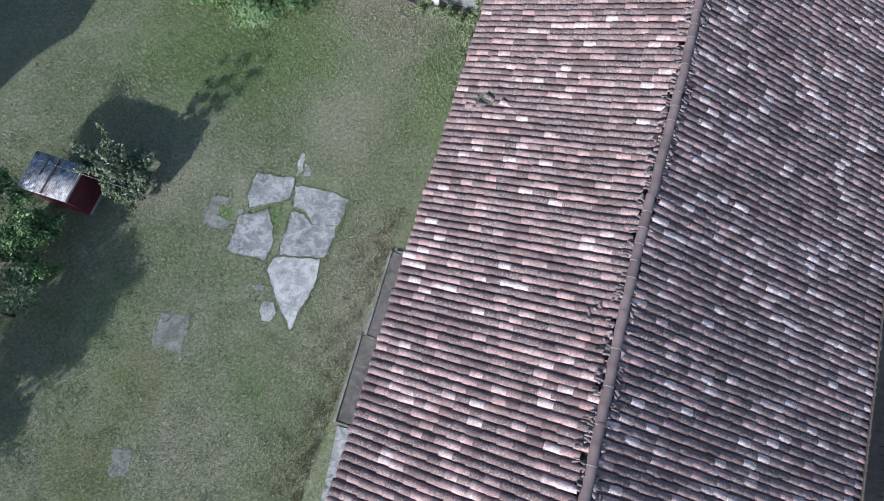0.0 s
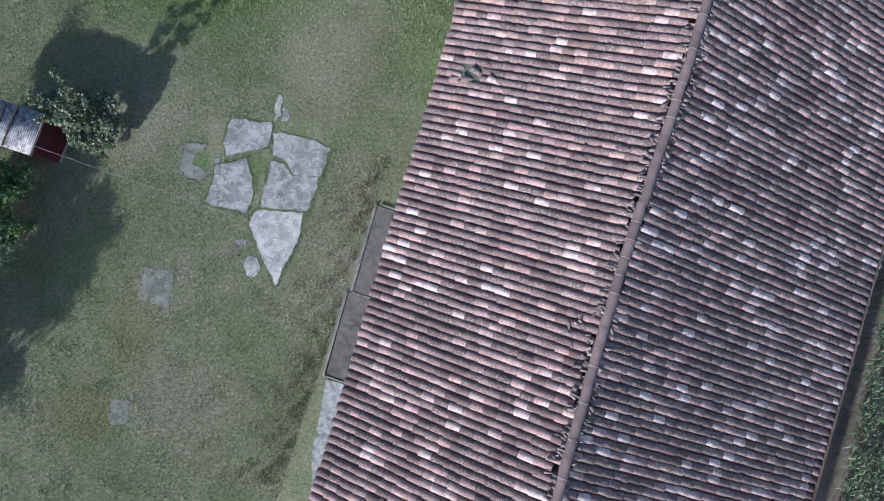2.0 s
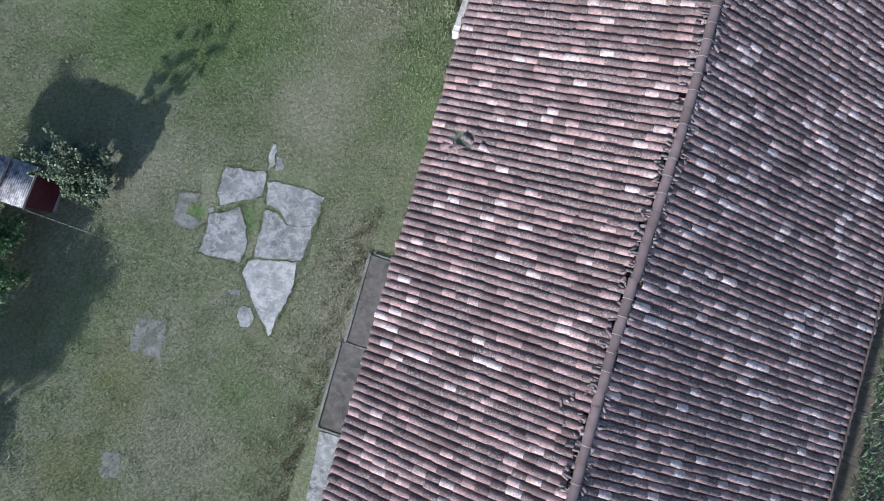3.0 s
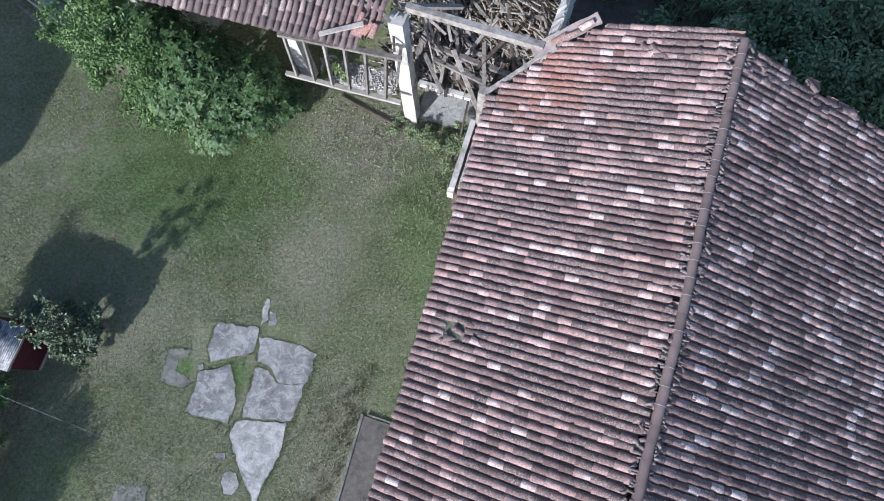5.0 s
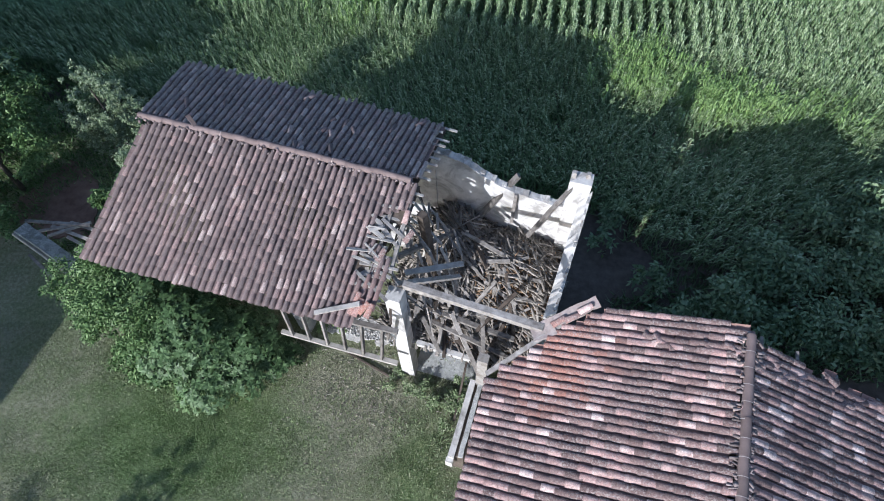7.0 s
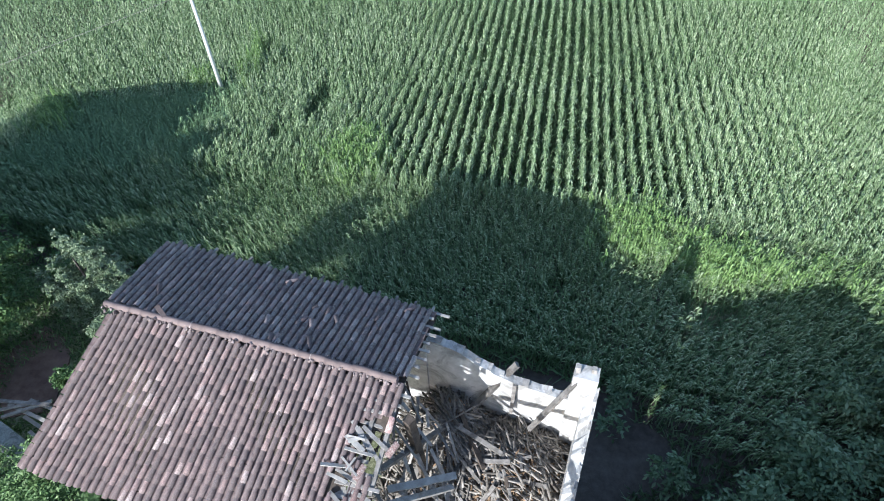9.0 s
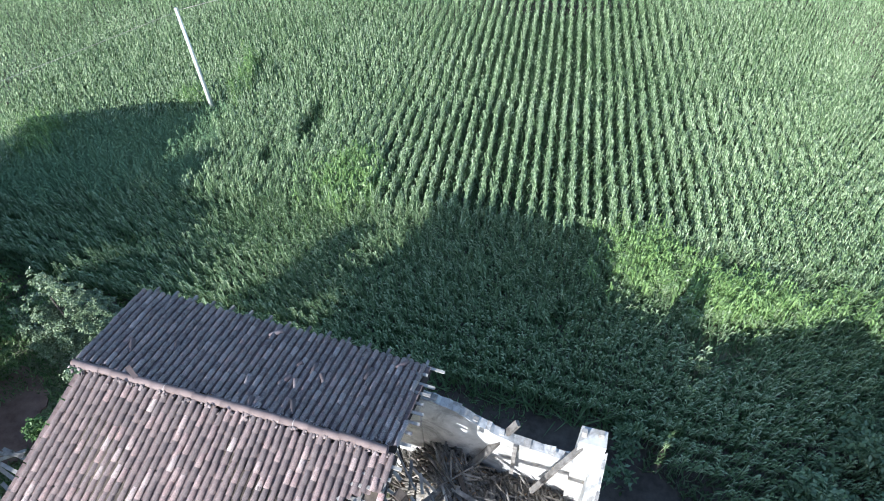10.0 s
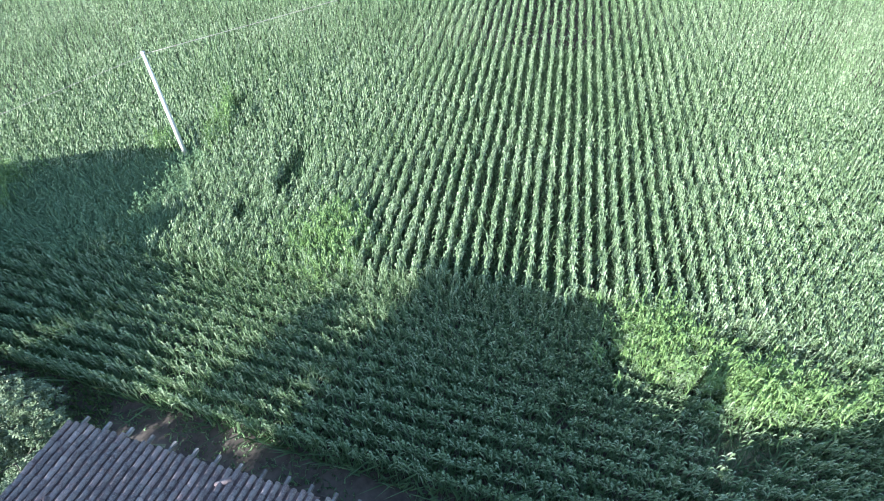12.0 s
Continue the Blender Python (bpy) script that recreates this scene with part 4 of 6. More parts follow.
for a0, a1, q0, q1 in ((8.7, 8.75, 0.2, 4.3), (9.15, 9.3, 0.1, 3.2)):
    part("rafter", beam(annex_near(a0, q0) - Vector((0, 0, 0.06)), annex_near(a1, q1) - Vector((0, 0, 0.06)), 0.11, 0.12), WOOD, annex)


def heap_height(x, y):
    return 2.6 + 1.45 * math.exp(-(((x - 12.6) / 1.9) ** 2 + ((y - 0.9) / 2.0) ** 2)) + 1.7 * math.exp(-(((x - 10.0) / 1.2) ** 2 + ((y - 1.9) / 1.6) ** 2))


def fill_debris():
    rng = random.Random(33)
    straw, laths = [], []
    for i in range(4700):
        x, y = rng.uniform(8.4, 14.0), rng.uniform(-2.25, 2.7)
        z = heap_height(x, y) * rng.uniform(0.93, 1.0) + rng.uniform(0, 0.1)
        heart = math.exp(-(((x - 12.6) / 1.5) ** 2 + ((y - 0.3) / 1.5) ** 2))
        if rng.random() < 0.25 + 0.6 * heart:
            straw.append(Matrix.Translation((x, y, z)) @ pose(0, 0, 0, rng.uniform(-30, 30), rng.uniform(-25, 25), rng.uniform(0, 180)) @ Matrix.Diagonal((rng.uniform(0.2, 0.55), rng.uniform(0.02, 0.06), 0.02, 1)))
        else:
            laths.append(Matrix.Translation((x, y, z + 0.05)) @ pose(0, 0, 0, rng.uniform(-12, 12), rng.uniform(-18, 18), rng.gauss(-40, 35)) @ Matrix.Diagonal((rng.uniform(0.4, 1.5), rng.uniform(0.03, 0.08), 0.025, 1)))
    tagged(part("straw_heap", boxes_mesh("straw_heap", straw, STRAW), None, None, at=ANNEX), "heap of brown straw and broken laths on the upper floor", "debris", kind="stuff")
    heap = thing("lath_heap", "grey fallen laths scattered over the upper floor", "debris", ANNEX)
    one = boxes_mesh("lath", [Matrix()], LATHS_ONE)
    for m in laths[:290]:
        part("lath", one, None, heap, at=m)
    tagged(part("lath_litter", boxes_mesh("lath_litter", laths[290:], LATHS), None, heap), kind="stuff")
    # single fallen timbers
    for i in range(56):
        x, y = rng.uniform(8.9, 13.4), rng.uniform(-2.5, 2.2)
        turn = rng.gauss(-40, 40)
        length = rng.uniform(1.1, 2.4)
        dx, dy = math.cos(radians(turn)) * length / 2, math.sin(radians(turn)) * length / 2
        a = Vector((min(max(x - dx, 9.4), 13.9), min(max(y - dy, -2.8), 2.6), 0))
        b = Vector((min(max(x + dx, 9.4), 13.9), min(max(y + dy, -2.8), 2.6), 0))
        a.z, b.z = heap_height(a.x, a.y) + 0.14, heap_height(b.x, b.y) + 0.2
        ob = part("fallen_timber", beam(a, b, rng.uniform(0.08, 0.15), rng.uniform(0.06, 0.11), rng.uniform(-20, 20)), rng.choice((WOOD, WOOD, WOOD_DARK)), None, at=ANNEX)
        tagged(ob, "grey fallen timber lying on the heap of debris", "timber", "fallen timbers in the collapsed bay")


fill_debris()
# bleached laths laid bare at the torn edge of the tiles
bare_rng = random.Random(37)
for k in range(9):
    c = annex_near(bare_rng.uniform(8.15, 8.75), bare_rng.uniform(1.9, 3.5)) + Vector((0, 0, 0.14))
    turn = bare_rng.gauss(0.15, 0.45)
    d = Vector((math.cos(turn), math.sin(turn), bare_rng.uniform(-0.15, 0.1))) * bare_rng.uniform(0.18, 0.42)
    part("bare_lath", beam(c - d, c + d, bare_rng.uniform(0.05, 0.11), 0.03, bare_rng.uniform(-20, 20), 0.012, 2), WOOD_PALE, annex)
sheet = part("torn_sheet", slab([(0.0, 0.0), (0.75, -0.12), (0.95, 0.18), (0.5, 0.42), (0.1, 0.3)], 0.0, 0.03, 0.06), PLASTER, None, at=pose(2.55, 17.75, 3.45, 10, 12, -25))
tagged(sheet, "torn white sheet lying on the grey laths", "sheet")


# ---- plants ----
def leaf_quads(n, centres, size, rng, droop=0.3, shape=0.45):
    """n leaves at the given places, each a bent blade of two quads, turned at random."""
    centres = np.asarray(centres)
    k = len(centres)
    yaw = rng.uniform(0, 2 * np.pi, k)
    tip = rng.normal(0.1, 0.5, k) - droop
    roll = rng.normal(0, 0.6, k)
    length = size * rng.uniform(0.6, 1.3, k)
    d = np.stack([np.cos(yaw) * np.cos(tip), np.sin(yaw) * np.cos(tip), np.sin(tip)], -1)
    s = np.stack([-np.sin(yaw) * np.cos(roll), np.cos(yaw) * np.cos(roll), np.sin(roll)], -1)
    w = (length * shape)[:, None]
    length = length[:, None]
    p0 = centres
    p1 = centres + d * length * 0.5
    p2 = centres + d * length + np.array([0, 0, -1]) * length * 0.15
    v = np.stack([p0, p1 - s * w * 0.5, p2, p1 + s * w * 0.5], 1).reshape(-1, 3)
    q = np.arange(k * 4).reshape(k, 4)
    return v, q


def crown_points(blobs, count, rng, skin=0.75):
    """Places for leaves in the outer part of several lumpy balls (x, y, z, radius, flatness)."""
    vol = np.array([b[3] ** 2 for b in blobs])
    out = []
    for b, share in zip(blobs, vol / vol.sum()):
        k = int(count * share)
        d = rng.normal(size=(k, 3))
        d /= np.linalg.norm(d, axis=1)[:, None]
        d[:, 2] = np.where(d[:, 2] < -0.35, -d[:, 2], d[:, 2])
        r = b[3] * (skin + (1 - skin) * rng.uniform(0, 1, k)) * rng.uniform(0.82, 1.1, k)
        lump = np.array([1 + 0.28 * noise.noise(Vector(x) * 2.2 + Vector((b[0], b[1], b[2]))) for x in d])
        out.append(np.array(b[:3]) + d * (r * lump)[:, None] * np.array([1, 1, b[4]]))
    return np.concatenate(out)


def leaf_sprays(tips, outward, each, size, rng):
    """Sprays of long leaflets: at every tip a ring of blades that spread and droop."""
    k = len(tips)
    out = outward / np.linalg.norm(outward, axis=1)[:, None]
    out = out + np.array([0, 0, 0.7])
    out /= np.linalg.norm(out, axis=1)[:, None]
    a = np.cross(out, np.array([0.31, 0.87, 0.38]))
    a /= np.linalg.norm(a, axis=1)[:, None]
    b = np.cross(out, a)
    turn = (np.arange(each) / each * 2 * np.pi)[None, :] + rng.normal(0, 0.3, (k, each)) + rng.uniform(0, 6.28, (k, 1))
    d = a[:, None] * np.cos(turn)[..., None] + b[:, None] * np.sin(turn)[..., None] + out[:, None] * rng.uniform(0.05, 0.6, (k, each, 1))
    d /= np.linalg.norm(d, axis=2)[..., None]
    length = size * rng.uniform(0.6, 1.2, (k, each, 1)) * rng.uniform(0.7, 1.2, (k, 1, 1))
    s = np.cross(d, out[:, None]) * length * 0.17
    p0 = np.repeat(tips[:, None], each, 1)
    p1, p2 = p0 + d * length * 0.55, p0 + d * length - out[:, None] * length * 0.22
    v = np.stack([p0, p1 - s, p2, p1 + s], 2).reshape(-1, 3)
    return v, np.arange(k * each * 4).reshape(-1, 4)


def bush(name, label, blobs, leaves, size, material, stems, seed, category="bush", group="", sprays=0):
    """A bush or tree: tapered trunk and limbs, and a crown of single leaves in uneven clumps."""
    rng = np.random.default_rng(seed)
    base = Vector(stems[0][0])
    ob = thing(name, label, category, Matrix.Translation(base), group)
    clumps = []
    for x, y, z, r, flat in blobs:
        n = max(5 if r < 0.5 else 15, int(r * r * 7))
        for c in crown_points([(x, y, z, r * 0.8, flat)], n, rng, 0.35):
            clumps.append((*c, r * rng.uniform(0.18, 0.42), 0.8))
    centres = crown_points(clumps, leaves, rng, 0.35) - np.array(base)
    centres[:, 2] = np.maximum(centres[:, 2], 0.03)
    v, q = leaf_quads(leaves, centres, size, rng)
    if sprays:
        tips, ways = [], []
        for x, y, z, r, flat in blobs:
            p = crown_points([(x, y, z, r, flat)], int(sprays * r * r), rng, 0.9)
            p = p[p[:, 2] > 0.2]
            tips.append(p - np.array(base))
            ways.append(p - np.array((x, y, z - 0.3)))
        v2, q2 = leaf_sprays(np.concatenate(tips), np.concatenate(ways), 11, size * 1.25, rng)
        v, q = np.concatenate([v, v2]), np.concatenate([q, q2 + len(v)])
    part("crown", big_mesh("crown", v, q, np.zeros((0, 3)), material), None, ob)
    for a, b, r in stems:
        a, b = Vector(a) - base, Vector(b) - base
        mid = a.lerp(b, 0.5) + Vector((0.1, -0.08, 0.05))
        part("trunk" if r > 0.03 else "shoot", tube([a - Vector((0, 0, 0.05)), mid, b], [r, r * 0.75, r * 0.35], 7 if r > 0.03 else 4), BARK, ob)
        for i in range(5 if r > 0.03 else 0):
            t = 0.4 + 0.12 * i
            s = a.lerp(b, t)
            e = s + Vector((rng.uniform(-1, 1), rng.uniform(-1, 1), rng.uniform(0.2, 0.9))) * (b - a).length * 0.3
            part("limb", tube([s, s.lerp(e, 0.5) + Vector((0, 0, 0.05)), e], [r * 0.4, r * 0.28, r * 0.1], 5), BARK, ob)
    return ob


bush("shrub", "large leafy green shrub spreading before the annex", [
    (-12.9, 18.9, 2.0, 2.0, 1.0), (-12.5, 19.5, 3.5, 1.5, 1.0), (-10.8, 17.9, 2.5, 2.3, 1.0), (-9.6, 17.6, 2.0, 1.8, 1.0), (-14.6, 19.6, 1.4, 1.6, 0.9), (-9.4, 15.9, 1.1, 1.5, 0.8), (-11.6, 16.6, 1.2, 1.5, 0.8), (-13.6, 17.9, 1.1, 1.3, 0.8)],
    46000, 0.14, SHRUB, [((-10.5, 17.8, 0), (-10.3, 17.4, 3.0), 0.12), ((-12.5, 18.8, 0), (-12.9, 18.6, 2.6), 0.10)], 41, "shrub")
bush("shrub", "grey-green broad-leaved shrub before the ruined shed", [
    (-8.6, 17.1, 2.2, 1.9, 1.0), (-7.3, 17.1, 1.6, 1.6, 1.0), (-6.4, 16.9, 0.9, 1.0, 1.0), (-7.4, 16.2, 1.1, 1.2, 0.9), (-8.4, 15.7, 1.2, 1.2, 0.9), (-9.0, 17.6, 3.2, 1.2, 0.9), (-10.4, 18.2, 3.3, 1.3, 0.9), (-6.0, 17.0, 0.6, 0.8, 1.0), (-9.8, 16.6, 2.2, 1.3, 0.9)],
    12000, 0.17, SILVER_SHRUB, [((-8.2, 17.4, 0), (-8.0, 17.0, 2.8), 0.10)], 49, "shrub", "", 105)
UPRIGHT = []
shoot_rng = random.Random(62)
for k in range(46):
    turn, far = shoot_rng.uniform(0, math.tau), math.sqrt(shoot_rng.uniform(0, 1))
    x, y = -16.1 + 2.0 * far * math.cos(turn), 28.3 + 1.8 * far * math.sin(turn)
    top = (5.6 - 2.7 * far) * shoot_rng.uniform(0.8, 1.05)
    UPRIGHT += [(x + 0.12 * c, y + 0.05 * c, top - 0.75 * c, (0.24, 0.36, 0.46)[c], 1.7) for c in range(3)]
bush("tree", "tall slender grey-green tree beside the annex roof", UPRIGHT + [
    (-16.0, 28.2, 1.7, 1.5, 1.0), (-14.3, 26.0, 1.6, 1.2, 1.1), (-14.6, 24.8, 1.0, 0.9, 1.0), (-17.2, 28.8, 1.3, 1.3, 1.0), (-13.6, 25.2, 2.4, 0.9, 1.3), (-12.4, 23.6, 2.2, 1.0, 1.2), (-13.0, 23.8, 2.6, 0.9, 1.2)],
    66000, 0.115, SILVER_LEAF, [((-15.9, 28.2, 0), (-16.1, 28.5, 3.8), 0.09), ((-15.7, 28.0, 0), (-14.4, 26.4, 2.6), 0.07)], 42, "tree")
# Added bush, mostly hidden by the roof, that keeps sun off the track.
bush("bush", "bush added by the shed's end wall to shade the farm track", [
    (-11.8, 22.4, 1.9, 1.1, 1.3), (-12.5, 21.3, 2.0, 1.1, 1.4), (-12.6, 23.3, 1.8, 1.1, 1.2), (-11.2, 21.4, 1.4, 0.9, 1.3), (-13.3, 23.4, 2.8, 0.9, 1.1), (-11.4, 24.6, 1.7, 0.9, 1.0), (-14.2, 23.2, 2.4, 0.8, 1.1)],
    21000, 0.17, SHRUB, [((-12.0, 22.3, 0), (-12.1, 22.2, 2.6), 0.07)], 57)
bush("bush", "dark green bushy tree at the corner of the yard", [
    (-19.4, 26.8, 2.8, 2.0, 1.1), (-18.9, 27.6, 4.5, 1.5, 1.1), (-18.4, 25.2, 2.2, 1.1, 1.0), (-18.8, 26.4, 1.6, 1.2, 1.1), (-21.2, 25.4, 3.6, 2.2, 1.2), (-22.4, 28.6, 4.2, 2.3, 1.2), (-21.6, 31.0, 1.6, 1.6, 1.0), (-20.6, 28.8, 1.6, 1.6, 1.0), (-22.6, 23.4, 4.2, 2.2, 1.1), (-23.2, 31.6, 2.2, 1.8, 1.0), (-21.0, 23.2, 1.8, 1.7, 1.0), (-19.7, 22.3, 1.4, 1.5, 1.0), (-24, 24, 3.0, 2.4, 1.1), (-18.0, 29.2, 1.6, 1.5, 1.1)],
    58000, 0.17, SHRUB, [((-20.6, 25.6, 0), (-20.4, 25.7, 4.4), 0.14), ((-22.8, 28.0, 0), (-22.8, 28.1, 5.0), 0.14)], 43, "tree")
# Added foliage, nearly all out of view, that shades the headland.
bush("shade_tree", "added tall tree that shades the maize headland", [
    (-23.9, 29.2, 6.6, 2.2, 1.0), (-19.6, 27.9, 5.2, 1.6, 1.0), (-22.3, 28.6, 5.4, 1.9, 1.0), (-20.9, 28.2, 4.9, 1.6, 1.0), (-24.2, 26.6, 6.0, 2.2, 1.0), (-25.4, 27.6, 3.6, 2.4, 1.1), (-27.5, 24.0, 7.0, 2.6, 1.2), (-29.0, 26.0, 6.0, 2.8, 1.2), (-26.5, 26.5, 4.4, 2.4, 1.1), (-28, 22, 4.5, 2.4, 1.1)],
    40000, 0.3, DARK_LEAF, [((-24.0, 28.0, 0), (-24.0, 28.2, 6.6), 0.2), ((-27.8, 24.5, 0), (-27.8, 24.6, 7.5), 0.22)], 48, "tree")
SHOOTS = [((-13.3 + 0.3 * math.cos(i * 2.4), 7.5 + 0.3 * math.sin(i * 2.4), 0.7), (-13.2 + (0.25 + 0.08 * i) * math.cos(i * 2.4), 7.6 + (0.25 + 0.06 * i) * math.sin(i * 2.4), 2.1 + 0.27 * (i % 6)), 0.014) for i in range(13)]
bush("fruit_tree", "small sparse leafy tree beside the hut", [
    (-13.2, 7.3, 0.95, 0.95, 0.8), (-12.65, 7.3, 0.8, 0.75, 0.8), (-13.85, 7.9, 0.85, 0.7, 0.8), (-14.7, 8.25, 0.8, 0.5, 0.8), (-12.9, 6.7, 0.6, 0.65, 0.8), (-13.4, 8.2, 0.8, 0.65, 0.8), (-12.7, 8.0, 0.9, 0.6, 0.8)] + [
    (a[0] + (b[0] - a[0]) * f, a[1] + (b[1] - a[1]) * f, a[2] + (b[2] - a[2]) * f, 0.13, 1.5) for a, b, r in SHOOTS for f in (0.55, 0.75, 0.95)],
    40000, 0.13, SHADE_LEAF, [((-13.3, 7.6, 0), (-13.3, 7.6, 1.3), 0.06)] + SHOOTS, 44, "tree")
bush("bush", "leafy bush in the shade beside the hut", [
    (-16.4, 4.7, 1.1, 1.3, 0.9), (-17.9, 6.0, 1.6, 1.5, 1.0), (-15.6, 5.2, 0.9, 0.9, 0.9), (-17.8, 3.4, 1.2, 1.2, 0.9), (-16.0, 3.4, 0.8, 1.0, 0.9)],
    20000, 0.16, SHRUB, [((-16.9, 4.9, 0), (-16.8, 4.8, 1.8), 0.08)], 45)
# Blobs at y -6.3 and -7.0 are unseen, added to shade the lawn.
bush("bush", "dark grey-green bush at the lawn's edge", [
    (-15.9, 2.6, 1.0, 1.3, 0.9), (-17.4, 1.9, 1.4, 1.4, 1.0), (-18.9, -6.3, 1.5, 1.4, 1.0), (-20.2, -7.0, 1.9, 1.7, 1.0), (-17.4, -1.0, 1.1, 1.0, 1.0), (-18.8, 0.4, 2.0, 1.7, 1.1), (-20.0, -1.8, 2.6, 2.0, 1.2), (-19.8, 3.0, 2.4, 1.9, 1.2)],
    15000, 0.15, DARK_LEAF, [((-17.0, 1.8, 0), (-17.0, 1.9, 1.8), 0.08)], 46)
# Bushes out of view, added for the shade band beside the hut.
bush("bush", "unseen tall bushes added to shade the lawn by the hut", [
    (-20.0, -5.8, 4.4, 1.7, 1.0), (-19.6, -4.2, 3.2, 1.7, 1.0), (-18.9, -2.9, 2.3, 1.4, 1.0), (-21.2, -7.4, 3.8, 2.0, 1.0), (-20.6, -5.6, 1.6, 1.8, 1.0)],
    14000, 0.2, DARK_LEAF, [((-20.0, -5.6, 0), (-20.0, -5.7, 4.6), 0.12)], 50)
# The four blobs near x 8 are added to break up a sun streak.
bush("bush", "shaded dark bush behind the barn", [
    (7.77, 23.42, 0.5, 0.8, 0.9), (7.21, 22.39, 0.5, 0.8, 0.9), (8.13, 24.44, 0.5, 0.8, 0.9), (9.9, 18.6, 1.2, 1.5, 1.0), (7.7, 17.6, 0.7, 0.9, 1.0), (8.9, 20.4, 0.8, 1.0, 1.0), (11.8, 18.3, 1.6, 1.9, 1.0), (14.2, 18.0, 1.6, 1.9, 1.0), (16.6, 17.0, 1.6, 2.0, 1.0), (13.6, 20.6, 1.5, 1.9, 1.0), (16.6, 20.4, 1.6, 2.0, 1.0), (19.0, 19.5, 1.6, 2.2, 1.0), (18.5, 23.0, 1.4, 2.2, 1.0), (21.5, 21.5, 1.6, 2.2, 1.0), (15.8, 22.9, 1.3, 1.6, 1.0), (21.6, 25, 1.4, 2.0, 1.0)],
    38000, 0.24, DARK_LEAF, [((13.5, 18.8, 0), (13.6, 18.8, 2.4), 0.10), ((17.5, 20.0, 0), (17.4, 20.1, 2.4), 0.10)], 47)


weed_rng = random.Random(77)
WEED_BLOBS = []
for k in range(26):
    f = weed_rng.uniform(0, 1)
    x, y = -1.5 + 2.7 * f + weed_rng.uniform(-0.3, 0.3), 16.35 - 1.1 * f + weed_rng.uniform(-0.55, 0.45)
    WEED_BLOBS.append((x, y, weed_rng.uniform(0.10, 0.3), weed_rng.uniform(0.18, 0.42), 0.8))
bush("weeds", "rank olive weeds in the corner between barn and shed", WEED_BLOBS + [(0.6, 14.4, 0.35, 0.4, 1.0), (1.0, 15.2, 0.5, 0.5, 1.0), (0.3, 15.3, 0.3, 0.4, 0.9), (1.2, 16.0, 0.5, 0.45, 1.0)],
     7000, 0.10, YARD_WEED, [((0.4, 15.3, 0), (0.5, 15.3, 0.6), 0.02), ((1.0, 15.2, 0), (1.05, 15.2, 0.8), 0.02)], 78, "weeds")
bush("weeds", "bright green nettles growing under the ruined shed", [(-4.3, 18.6, 0.35, 0.45, 0.9), (-3.9, 18.3, 0.25, 0.3, 0.9), (-4.6, 18.3, 0.3, 0.35, 0.9)],
     1500, 0.11, FRESH_GRASS, [((-4.3, 18.6, 0), (-4.25, 18.6, 0.6), 0.02)], 79, "weeds")


def blades(name, label, places, heights, width, material, seed, category="grass"):
    """Many single blades of grass or weed, one bent triangle pair each."""
    rng = np.random.default_rng(seed)
    n = len(places)
    yaw = rng.uniform(0, 2 * np.pi, n)
    lean = rng.normal(0, 0.55, (n, 2)) * heights[:, None]
    d = np.stack([np.cos(yaw), np.sin(yaw)], -1) * (width * rng.uniform(0.6, 1.4, n))[:, None] / 2
    z0 = np.zeros((n, 1))
    a = np.concatenate([places - d, z0], 1)
    b = np.concatenate([places + d, z0], 1)
    c = np.concatenate([places + lean, heights[:, None]], 1)
    v = np.stack([a, b, c], 1).reshape(-1, 3)
    return tagged(new(name, big_mesh(name, v, np.zeros((0, 4)), np.arange(3 * n).reshape(n, 3), material)), label, category, kind="stuff")


def scatter(n, x0, x1, y0, y1, seed, keep=None):
    rng = np.random.default_rng(seed)
    p = np.stack([rng.uniform(x0, x1, n), rng.uniform(y0, y1, n)], -1)
    return p if keep is None else p[keep(p[:, 0], p[:, 1])]


def on_lawn(x, y):
    slabs = (x > -9) & (x < -4.5) & (y > 4.2) & (y < 7.9)
    gap = (x > -7.6) & (x < -6.9) & (y > 5.2) & (y < 6.6)
    point = (np.abs(x + 6.1) < 0.42 * (y - 1.4)) & (y < 4.4) & (y > 1.4) & (np.abs(x + 6.1) < 1.0)
    strip = ((x - 3.87) * 0.9588 - y * 0.284 > -7.3) & (y < 3)
    barn_side = (x - 3.87) * 0.9588 - y * 0.284 > -5.0
    thin = np.random.default_rng(4).uniform(0, 1, len(x)) < 0.03 + 0.12 * (np.sin(x * 5.3 + 2 * np.sin(y * 3.1)) + np.sin(y * 4.7) > 0.9)
    flush = np.zeros(len(x), dtype=bool)
    for cx, cy, rx, ry in ((-10.7, 1.3, 0.6, 0.7), (-11.8, -3.45, 0.4, 0.45), (-9.7, 6.3, 0.3, 0.7), (-9.2, 5.7, 0.4, 0.25)):
        flush |= (np.abs(x - cx) < rx) & (np.abs(y - cy) < ry)
    few = np.random.default_rng(40).uniform(0, 1, len(x)) < 0.55
    return (~(slabs & ~gap) | thin) & (~point | thin) & (~flush | few) & ((np.hypot((x + 2.6) / 3.4, (y - 15.4) / 2.2) > 1) | few) & ~strip & ~barn_side


lawn = scatter(300000, -22, 2, -9, 18.5, 5, on_lawn)
rng = np.random.default_rng(6)
blades("lawn_grass", "short mown grass, patchy and partly dry", lawn, rng.uniform(0.02, 0.065, len(lawn)), 0.024, GRASS, 7)


